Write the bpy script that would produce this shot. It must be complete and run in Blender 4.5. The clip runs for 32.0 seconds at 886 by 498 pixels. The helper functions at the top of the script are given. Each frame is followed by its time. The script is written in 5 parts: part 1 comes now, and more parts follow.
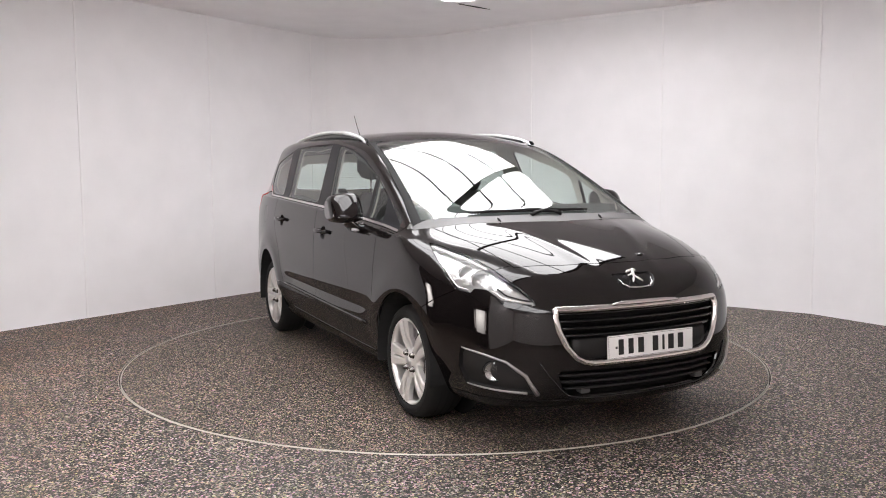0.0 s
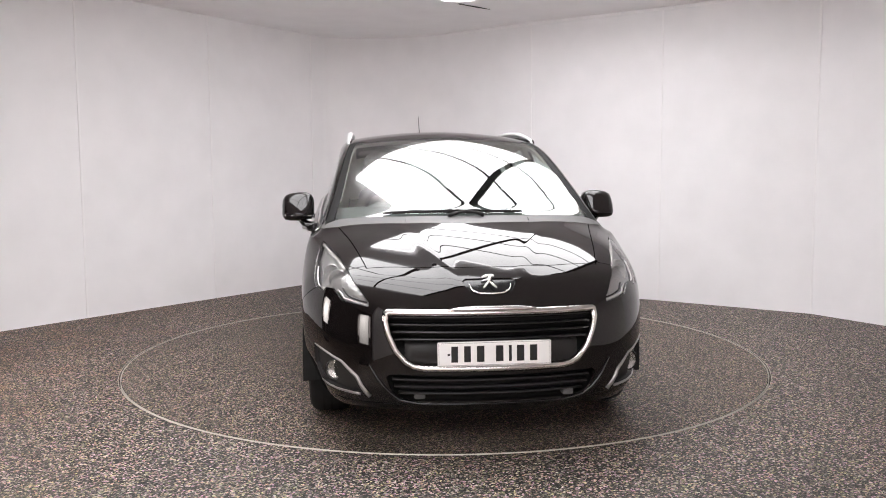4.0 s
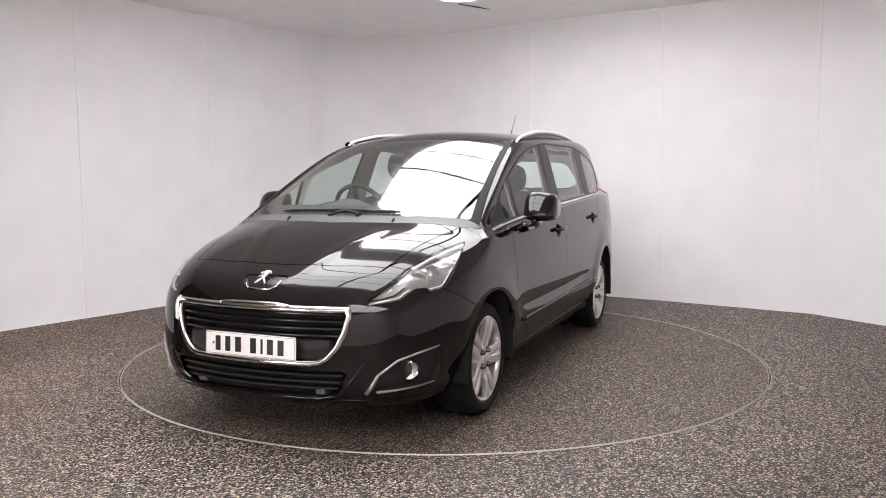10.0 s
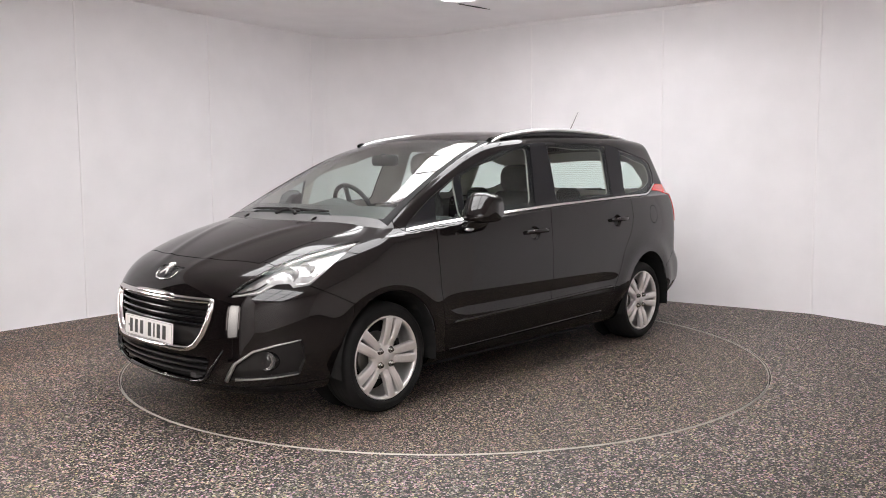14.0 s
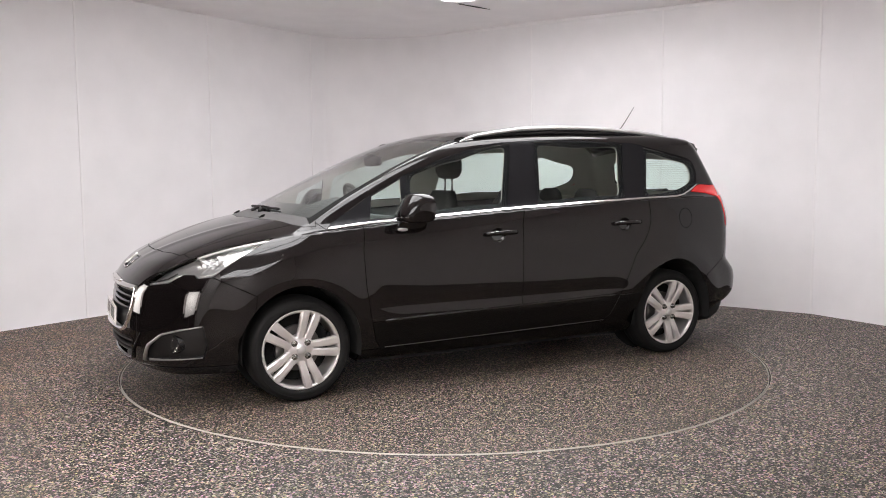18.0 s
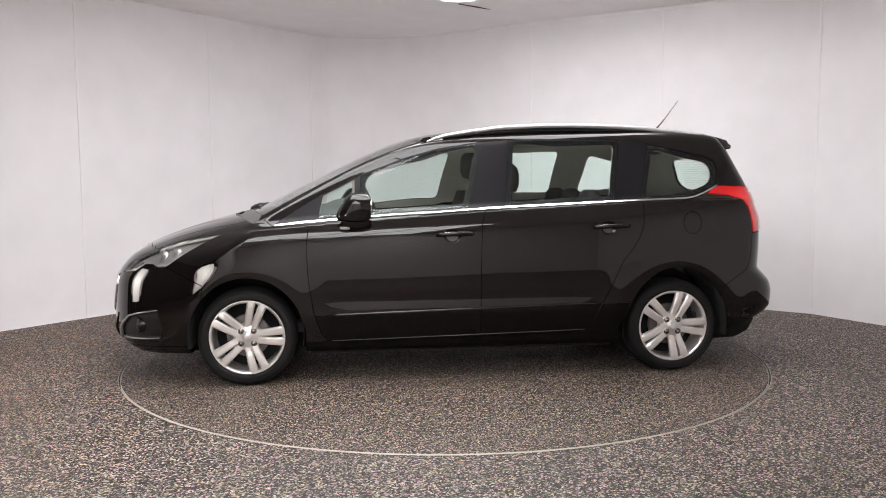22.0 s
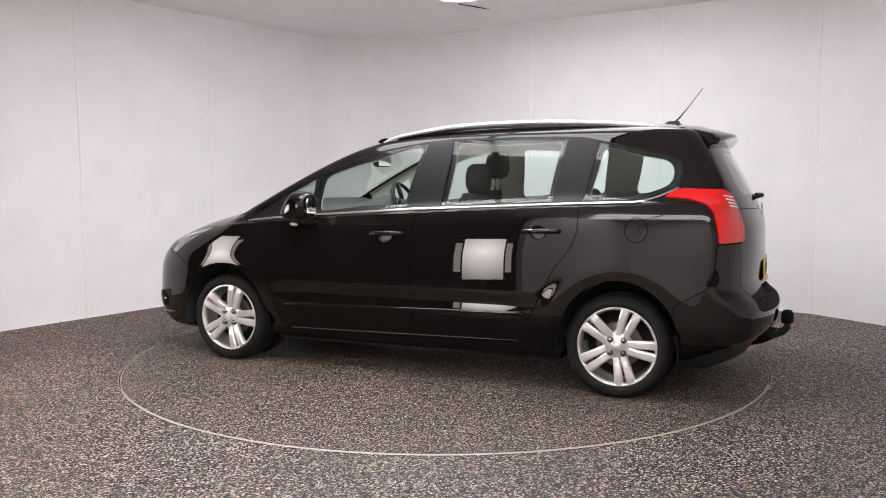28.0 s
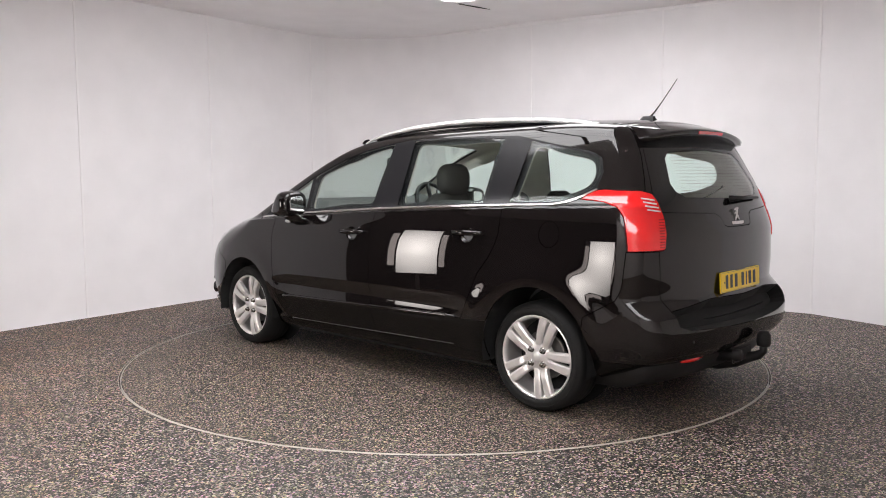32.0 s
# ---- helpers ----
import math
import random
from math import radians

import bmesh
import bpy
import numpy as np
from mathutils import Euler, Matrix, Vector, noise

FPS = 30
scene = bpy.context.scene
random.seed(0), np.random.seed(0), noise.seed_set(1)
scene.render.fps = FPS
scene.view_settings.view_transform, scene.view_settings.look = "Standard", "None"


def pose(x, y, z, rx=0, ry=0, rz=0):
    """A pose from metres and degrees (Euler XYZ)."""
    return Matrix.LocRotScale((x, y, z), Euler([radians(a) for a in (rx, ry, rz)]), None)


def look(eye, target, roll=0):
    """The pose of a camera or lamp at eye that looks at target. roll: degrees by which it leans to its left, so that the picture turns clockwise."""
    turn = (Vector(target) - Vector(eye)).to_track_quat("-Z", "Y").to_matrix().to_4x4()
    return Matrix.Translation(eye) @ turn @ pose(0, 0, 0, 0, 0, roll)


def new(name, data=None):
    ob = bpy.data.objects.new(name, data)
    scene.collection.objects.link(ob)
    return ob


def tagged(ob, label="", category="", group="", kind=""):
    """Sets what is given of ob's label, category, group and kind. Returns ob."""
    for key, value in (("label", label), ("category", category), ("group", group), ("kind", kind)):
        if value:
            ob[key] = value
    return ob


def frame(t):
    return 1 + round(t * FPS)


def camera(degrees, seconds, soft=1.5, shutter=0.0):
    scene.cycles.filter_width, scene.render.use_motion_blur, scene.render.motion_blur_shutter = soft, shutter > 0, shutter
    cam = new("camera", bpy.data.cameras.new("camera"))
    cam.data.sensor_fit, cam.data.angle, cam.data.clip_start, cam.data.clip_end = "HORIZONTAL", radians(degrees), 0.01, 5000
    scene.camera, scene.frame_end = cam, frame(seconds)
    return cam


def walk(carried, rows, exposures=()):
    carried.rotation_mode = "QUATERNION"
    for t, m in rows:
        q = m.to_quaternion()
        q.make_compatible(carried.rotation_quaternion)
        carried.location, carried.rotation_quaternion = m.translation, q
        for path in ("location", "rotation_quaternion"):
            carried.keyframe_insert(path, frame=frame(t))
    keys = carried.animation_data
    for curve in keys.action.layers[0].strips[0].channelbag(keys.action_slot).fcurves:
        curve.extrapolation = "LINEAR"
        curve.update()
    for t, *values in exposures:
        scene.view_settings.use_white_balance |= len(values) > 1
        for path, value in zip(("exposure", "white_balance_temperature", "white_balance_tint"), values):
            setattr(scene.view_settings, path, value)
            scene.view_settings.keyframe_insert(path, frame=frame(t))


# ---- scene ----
# ---------------------------------------------------------------- camera
EYE = (0.0, -5.874, 1.288)
PITCH, YAW, ROLL = 5.187, -0.3, -0.304
cam = camera(57.25, 32.0, soft=1.0)
AIM = (EYE[0] + math.sin(radians(YAW)) * math.cos(radians(PITCH)),
       EYE[1] + math.cos(radians(YAW)) * math.cos(radians(PITCH)), EYE[2] - math.sin(radians(PITCH)))
walk(cam, [(0.0, look(EYE, AIM, ROLL)), (32.0, look(EYE, AIM, ROLL))])

# ---------------------------------------------------------------- light
CEIL = 2.94
world = bpy.data.worlds.new("studio_world")
world.use_nodes = True
world.node_tree.nodes["Background"].inputs[0].default_value = (0.9, 0.9, 1.0, 1)
world.node_tree.nodes["Background"].inputs[1].default_value = 0.05
scene.world = world
SOFTBOX_LIGHT, CARD_GLOW, CARD_EDGE_GLOW = 8.1, 20.0, 3.2

# ---------------------------------------------------------------- materials
def material(name, color, rough=0.5, metal=0.0, **extra):
    m = bpy.data.materials.new(name)
    m.use_nodes = True
    b = m.node_tree.nodes["Principled BSDF"]
    b.inputs["Base Color"].default_value = (*color, 1)
    b.inputs["Roughness"].default_value = rough
    b.inputs["Metallic"].default_value = metal
    for key, value in extra.items():
        b.inputs[key.replace("_", " ")].default_value = value
    return m


def nodes_of(m):
    t = m.node_tree
    return t, t.nodes["Principled BSDF"], (lambda kind, **kw: _node(t, kind, kw))


def _node(tree, kind, kw):
    n = tree.nodes.new(kind)
    for key, value in kw.items():
        if key in n.inputs:
            n.inputs[key].default_value = value
    return n


def ramp(node, *stops):
    els = node.color_ramp.elements
    while len(els) < len(stops):
        els.new(0.5)
    for el, (p, c) in zip(els, stops):
        el.position, el.color = p, (*c, 1)
    return node


def glow(name, color, strength):
    m = bpy.data.materials.new(name)
    m.use_nodes = True
    b = m.node_tree.nodes["Principled BSDF"]
    b.inputs["Base Color"].default_value = (0.8, 0.8, 0.8, 1)
    b.inputs["Emission Color"].default_value = (*color, 1)
    b.inputs["Emission Strength"].default_value = strength
    return m


def speckle(name, cell, base, browning):
    """Resin-bound stone carpet: small grains of many greys and browns."""
    m = material(name, (0.12, 0.11, 0.1), 0.62)
    t, b, mk = nodes_of(m)
    co = mk("ShaderNodeTexCoord")
    v = mk("ShaderNodeTexVoronoi", Scale=1.0 / cell)
    t.links.new(co.outputs["Object"], v.inputs["Vector"])
    sep = mk("ShaderNodeSeparateColor")
    t.links.new(v.outputs["Color"], sep.inputs[0])
    r = ramp(mk("ShaderNodeValToRGB"), (0.0, (0.003, 0.003, 0.003)), (0.36, (0.008, 0.0078, 0.0072)), (0.48, (0.05, 0.049, 0.043)),
             (0.66, (0.2, 0.196, 0.176)), (0.83, (0.48, 0.473, 0.435)), (1.0, (0.95, 0.94, 0.89)))
    t.links.new(sep.outputs[0], r.inputs[0])
    hue = mk("ShaderNodeHueSaturation", Saturation=1.5)
    mixc = mk("ShaderNodeMix")
    mixc.data_type, mixc.blend_type = "RGBA", "MULTIPLY"
    mixc.inputs[0].default_value = 0.34
    t.links.new(r.outputs[0], mixc.inputs[6])
    t.links.new(v.outputs["Color"], mixc.inputs[7])
    big = mk("ShaderNodeTexNoise", Scale=1.3, Detail=4.0)
    t.links.new(co.outputs["Object"], big.inputs["Vector"])
    r2 = ramp(mk("ShaderNodeValToRGB"), (0.3, tuple(0.82 * c for c in base)), (0.7, base))
    t.links.new(big.outputs[0], r2.inputs[0])
    mul = mk("ShaderNodeMix")
    mul.data_type, mul.blend_type = "RGBA", "MULTIPLY"
    mul.inputs[0].default_value = 1.0
    t.links.new(mixc.outputs[2], hue.inputs["Color"])
    t.links.new(hue.outputs[0], mul.inputs[6])
    t.links.new(r2.outputs[0], mul.inputs[7])
    # patchy brown tint that grows towards -x
    xyz = mk("ShaderNodeSeparateXYZ")
    t.links.new(co.outputs["Object"], xyz.inputs[0])
    reach = mk("ShaderNodeMapRange", **{"From Min": -1.3, "From Max": -3.2, "To Min": 0.0, "To Max": browning})
    t.links.new(xyz.outputs[0], reach.inputs[0])
    patchy = mk("ShaderNodeTexNoise", Scale=2.2, Detail=6.0, Roughness=0.7)
    t.links.new(co.outputs["Object"], patchy.inputs["Vector"])
    spread = mk("ShaderNodeMapRange", **{"From Min": 0.35, "From Max": 0.62})
    t.links.new(patchy.outputs[0], spread.inputs[0])
    amount = mk("ShaderNodeMath")
    amount.operation = "MULTIPLY"
    t.links.new(reach.outputs[0], amount.inputs[0])
    t.links.new(spread.outputs[0], amount.inputs[1])
    brown = mk("ShaderNodeMix")
    brown.data_type, brown.blend_type = "RGBA", "MULTIPLY"
    t.links.new(amount.outputs[0], brown.inputs[0])
    t.links.new(mul.outputs[2], brown.inputs[6])
    brown.inputs[7].default_value = (1.05, 0.76, 0.53, 1)
    t.links.new(brown.outputs[2], b.inputs["Base Color"])
    bump = mk("ShaderNodeBump", Strength=0.6, Distance=0.003)
    t.links.new(v.outputs["Distance"], bump.inputs["Height"])
    bump.invert = True
    t.links.new(bump.outputs[0], b.inputs["Normal"])
    return m


def painted(name, color, rough, scale=3.0, vary=0.05, bump=0.02):
    """Plain wall paint with faint unevenness at two scales."""
    m = material(name, color, rough)
    t, b, mk = nodes_of(m)
    co = mk("ShaderNodeTexCoord")
    n1 = mk("ShaderNodeTexNoise", Scale=scale, Detail=5.0)
    n2 = mk("ShaderNodeTexNoise", Scale=scale * 60, Detail=2.0)
    for n in (n1, n2):
        t.links.new(co.outputs["Object"], n.inputs["Vector"])
    r = ramp(mk("ShaderNodeValToRGB"), (0.3, tuple(c * (1 - vary) for c in color)), (0.7, color))
    t.links.new(n1.outputs[0], r.inputs[0])
    t.links.new(r.outputs[0], b.inputs["Base Color"])
    bp = mk("ShaderNodeBump", Strength=bump, Distance=0.002)
    t.links.new(n2.outputs[0], bp.inputs["Height"])
    t.links.new(bp.outputs[0], b.inputs["Normal"])
    return m


def glass(name, tint, f0=0.045):
    """A thin pane: clear tinted glass with a mirror gloss that grows towards grazing."""
    m = bpy.data.materials.new(name)
    m.use_nodes = True
    t = m.node_tree
    t.nodes.clear()
    out, tr, gl = t.nodes.new("ShaderNodeOutputMaterial"), t.nodes.new("ShaderNodeBsdfTransparent"), t.nodes.new("ShaderNodeBsdfGlossy")
    mix, lw, pw, sc = t.nodes.new("ShaderNodeMixShader"), t.nodes.new("ShaderNodeLayerWeight"), t.nodes.new("ShaderNodeMath"), t.nodes.new("ShaderNodeMath")
    tr.inputs[0].default_value = (*tint, 1)
    gl.inputs["Roughness"].default_value = 0.005
    gl.inputs["Color"].default_value = (0.97, 0.97, 0.97, 1)
    lw.inputs[0].default_value = 0.5
    pw.operation, sc.operation = "POWER", "MULTIPLY_ADD"
    pw.inputs[1].default_value = 4.6
    sc.inputs[1].default_value, sc.inputs[2].default_value = 1.0 - f0, f0
    t.links.new(lw.outputs["Facing"], pw.inputs[0])
    t.links.new(pw.outputs[0], sc.inputs[0])
    t.links.new(sc.outputs[0], mix.inputs[0])
    t.links.new(tr.outputs[0], mix.inputs[1])
    t.links.new(gl.outputs[0], mix.inputs[2])
    t.links.new(mix.outputs[0], out.inputs[0])
    return m


M_FLOOR = speckle("stone_carpet", 0.0080, (0.664, 0.664, 0.638), 0.9)
M_TABLE = speckle("turntable_stone_carpet", 0.0066, (0.571, 0.546, 0.487), 0.0)
M_WALL = painted("white_wall_panel", (0.92, 0.902, 0.917), 0.6)
M_CEIL = painted("white_ceiling_paint", (0.965, 0.945, 0.955), 0.7)
M_JOINT = painted("white_plastic_joint", (0.94, 0.92, 0.93), 0.3)
M_GAP = material("dark_gap", (0.05, 0.05, 0.05), 0.8)
M_RING = material("brushed_steel_trim", (0.46, 0.44, 0.39), 0.5, 0.4)
M_LAMP = glow("softbox_diffuser", (1.0, 0.982, 0.997), SOFTBOX_LIGHT)
M_STRIP = glow("glow_card_face", (1.0, 0.92, 0.87), CARD_GLOW)
t_, b_, mk_ = nodes_of(M_STRIP)  # bright spot of a lit wall, put into the card's glow
co_, map_, grad_ = mk_("ShaderNodeTexCoord"), mk_("ShaderNodeMapping", Location=(0.0, 0.0, -1.35), Scale=(2.2, 0.0, 1.5)), mk_("ShaderNodeTexGradient")
grad_.gradient_type = "SPHERICAL"
hot_ = mk_("ShaderNodeMapRange", **{"To Min": 3.5, "To Max": CARD_GLOW})
t_.links.new(co_.outputs["Object"], map_.inputs["Vector"])
t_.links.new(map_.outputs[0], grad_.inputs["Vector"])
t_.links.new(grad_.outputs["Fac"], hot_.inputs[0])
t_.links.new(hot_.outputs[0], b_.inputs["Emission Strength"])
M_STRIP_EDGE = glow("glow_card_edge", (1.0, 0.84, 0.78), CARD_EDGE_GLOW)
M_RIB = material("dark_rib", (0.02, 0.02, 0.02), 0.6)
M_PAINT = material("black_car_paint", (0.0062, 0.0048, 0.0048), 0.3, 0.0, Coat_Weight=1.0, Coat_Roughness=0.015, Specular_IOR_Level=0.0)
M_GLOSS = material("gloss_black_trim", (0.006, 0.0058, 0.007), 0.16)
M_PILLAR = material("satin_black_pillar", (0.009, 0.0088, 0.0105), 0.36, 0.0, Specular_IOR_Level=0.25)
M_ATRIM = material("matt_black_trim", (0.005, 0.0048, 0.005), 0.6, 0.0, Specular_IOR_Level=0.12)
M_HALL = painted("dark_sheet", (0.018, 0.017, 0.017), 0.9)
M_CAMWALL = painted("warm_white_wall", (0.9, 0.85, 0.83), 0.5)
M_PLASTIC = material("black_plastic", (0.013, 0.012, 0.012), 0.5, 0.0, Specular_IOR_Level=0.3)
# the body's black, darkened and dulled for the dim floor mirrored low down
M_SHADEBLACK = material("shaded_lower_black", (0.003, 0.0026, 0.0026), 0.22, 0.0, Specular_IOR_Level=0.25)
M_GREYPL = material("grey_plastic", (0.075, 0.073, 0.073), 0.5)
M_RUBBER = material("tyre_rubber", (0.008, 0.0078, 0.0078), 0.7, 0.0, Specular_IOR_Level=0.3)
M_ALLOY = material("silver_alloy", (0.78, 0.755, 0.74), 0.28, 0.62)
M_RAIL = material("satin_rail", (0.72, 0.72, 0.72), 0.28, 0.5)
M_CHROME = material("chrome", (0.72, 0.7, 0.69), 0.14, 1.0)
M_BADGE = material("silver_badge", (0.85, 0.83, 0.81), 0.25, 0.35)
M_SATIN = material("satin_silver", (0.66, 0.65, 0.64), 0.3, 0.5)
M_NUT = material("dark_chrome_nut", (0.22, 0.21, 0.2), 0.2, 1.0)
M_FOGTRIM = material("satin_grey_trim", (0.34, 0.33, 0.32), 0.32, 0.6)
M_FOG = material("fog_lamp_reflector", (0.6, 0.59, 0.58), 0.25, 0.9)
M_STEEL = material("dull_steel", (0.2, 0.19, 0.18), 0.45, 0.8)
M_DARK = material("wheel_well_black", (0.006, 0.006, 0.006), 0.9)
M_GLASS = glass("side_glass", (0.86, 0.95, 0.915), 0.035)
M_SCREEN = glass("windscreen_glass", (0.82, 0.9, 0.87), 0.12)
M_SCREENBAND = material("black_glass_band", (0.01, 0.01, 0.0105), 0.06)
M_RED = material("red_lens", (0.8, 0.006, 0.008), 0.12, 0.0, Coat_Weight=1.0)
M_LENS = glass("clear_lens", (0.96, 0.96, 0.96), 0.03)
M_SEAT = painted("dark_seat_cloth", (0.045, 0.042, 0.041), 0.85, 8.0, 0.3, 0.3)
M_DASH = painted("dark_dashboard", (0.075, 0.077, 0.076), 0.6, 8.0, 0.2, 0.2)
M_LINER = painted("pale_headliner", (0.64, 0.61, 0.56), 0.9, 6.0, 0.1, 0.1)

# ---------------------------------------------------------------- mesh helpers
def to_mesh(name, bm, mat=None, smooth=False):
    me = bpy.data.meshes.new(name)
    bm.normal_update()
    bm.to_mesh(me)
    bm.free()
    for m in (mat if isinstance(mat, (list, tuple)) else [mat]):
        if m:
            me.materials.append(m)
    if smooth:
        me.shade_smooth()
    return me


def thing(name, bm, mat, label="", category="", group="", kind="", smooth=False):
    return tagged(new(name, to_mesh(name, bm, mat, smooth)), label, category, group, kind)


def part(name, bm, mat, parent, label="", smooth=False):
    """Links a bmesh as one mesh object under a thing or a part."""
    ob = new(name, to_mesh(name, bm, mat, smooth))
    ob.parent = parent
    return tagged(ob, label)


def box(x0, x1, y0, y1, z0, z1, bevel=0.0, bm=None, segments=2):
    own = bm is None or bevel > 0
    b = bmesh.new() if own else bm
    vs = bmesh.ops.create_cube(b, size=1.0)["verts"]
    for v in vs:
        v.co = Vector(((x0 + x1) / 2 + v.co.x * (x1 - x0), (y0 + y1) / 2 + v.co.y * (y1 - y0), (z0 + z1) / 2 + v.co.z * (z1 - z0)))
    if bevel:
        bmesh.ops.bevel(b, geom=list(b.edges), offset=bevel, segments=segments, affect="EDGES")
    if bm is not None and own:
        join(bm, b)
        return bm
    return b


def join(bm, other):
    me = bpy.data.meshes.new("joined")
    other.to_mesh(me)
    other.free()
    bm.from_mesh(me)
    bpy.data.meshes.remove(me)
    return bm


def lathe(profile, steps=48, axis="z", bm=None):
    """Turns a profile of (radius, height) points about an axis."""
    bm = bm or bmesh.new()
    rings = []
    for r, h in profile:
        ring = []
        for i in range(steps):
            a = 2 * math.pi * i / steps
            c, s = r * math.cos(a), r * math.sin(a)
            ring.append(bm.verts.new({"z": (c, s, h), "y": (c, h, s), "x": (h, c, s)}[axis]))
        rings.append(ring)
    for a, b in zip(rings, rings[1:]):
        for i in range(steps):
            j = (i + 1) % steps
            bm.faces.new((a[i], a[j], b[j], b[i]))
    bmesh.ops.remove_doubles(bm, verts=bm.verts, dist=1e-6)
    bmesh.ops.recalc_face_normals(bm, faces=bm.faces)
    return bm


def tube(points, radius, sides=8, bm=None, flat=1.0):
    """A tube along points, its section squeezed by flat across."""
    bm = bm or bmesh.new()
    pts = [Vector(p) for p in points]
    rings = []
    for i, p in enumerate(pts):
        d = (pts[min(i + 1, len(pts) - 1)] - pts[max(i - 1, 0)]).normalized()
        up = Vector((0, 0, 1)) if abs(d.z) < 0.9 else Vector((1, 0, 0))
        s = d.cross(up).normalized()
        u = s.cross(d)
        r = radius[i] if isinstance(radius, (list, tuple)) else radius
        rings.append([bm.verts.new(p + s * r * flat * math.cos(2 * math.pi * k / sides) + u * r * math.sin(2 * math.pi * k / sides)) for k in range(sides)])
    for a, b in zip(rings, rings[1:]):
        for k in range(sides):
            j = (k + 1) % sides
            bm.faces.new((a[k], a[j], b[j], b[k]))
    bm.faces.new(rings[0][::-1])
    bm.faces.new(rings[-1])
    bmesh.ops.recalc_face_normals(bm, faces=bm.faces)
    return bm


# ---------------------------------------------------------------- the booth
# floor plan of the wall's inner face, clockwise from behind the camera on the left
LEFT_DIR = Vector((0.575, 0.818))
RIGHT_DIR = Vector((0.826, -0.563))
J1, J2, J3 = Vector((-3.308, 1.482)), Vector((-2.462, 2.665)), Vector((-1.60, 3.85))
K1, K2, K3 = Vector((0.93, 3.16)), Vector((2.16, 2.385)), Vector((3.345, 1.54))


def bend(pts, n):
    """A smooth line through points, n steps between each two."""
    out = []
    for i in range(1, len(pts) - 2):
        a, b, c, d = pts[i - 1:i + 3]
        for k in range(n):
            t = k / n
            out.append((b * 2 + (c - a) * t + (a * 2 - b * 5 + c * 4 - d) * t * t + (b * 3 - a - c * 3 + d) * t ** 3) * 0.5)
    return out + [pts[-2]]


BACK_CURVE = bend([J2, J3, Vector((-1.36, 4.02)), Vector((-0.9, 4.1)), Vector((-0.3, 3.98)), Vector((0.3, 3.6)), K1, K2], 5)[1:-1]
PLAN = [Vector((-4.6, -7.9)), Vector((-4.5, -0.35)), J1 - LEFT_DIR * 1.45, J1, J2, J3, *BACK_CURVE, K1, K2, K3, Vector((3.98, 0.46)),
        Vector((4.4, -0.8)), Vector((4.3, -7.9))]
HALL_EDGE = Vector((-2.0, -7.9))
SCREEN_END = Vector((-2.0, -4.05))


def wall_strip(points, z0, z1, thick, out=1.0):
    """A wall of the given thickness behind a line of points; its inner face is smooth round the bends."""
    fine = []
    for a, b in zip(points, points[1:]):
        k = max(1, int((b - a).length / 0.35))
        fine += [a.lerp(b, i / k) for i in range(k)]
    points = fine + [points[-1]]
    bm = bmesh.new()
    n = len(points)
    cols, face = [], []
    for i, p in enumerate(points):
        d = (points[min(i + 1, n - 1)] - points[max(i - 1, 0)]).normalized()
        o = Vector((-d.y, d.x)) * thick * out
        cols.append([bm.verts.new((q.x, q.y, z)) for q in (p, p + o) for z in (z0, z1)])
        face.append([bm.verts.new((p.x, p.y, z)) for z in (z0, z1)])
    for a, b, e, f in zip(cols, cols[1:], face, face[1:]):
        bm.faces.new((e[0], e[1], f[1], f[0]))
        for i, j in ((1, 3), (3, 2), (2, 0)):
            bm.faces.new((a[i], a[j], b[j], b[i])).smooth = False
    bm.faces.new((cols[0][0], cols[0][2], cols[0][3], cols[0][1]))
    bm.faces.new((cols[-1][0], cols[-1][1], cols[-1][3], cols[-1][2]))
    return bm


TURN_X, TURN_R = -0.024, 2.216  # the turntable's centre and radius


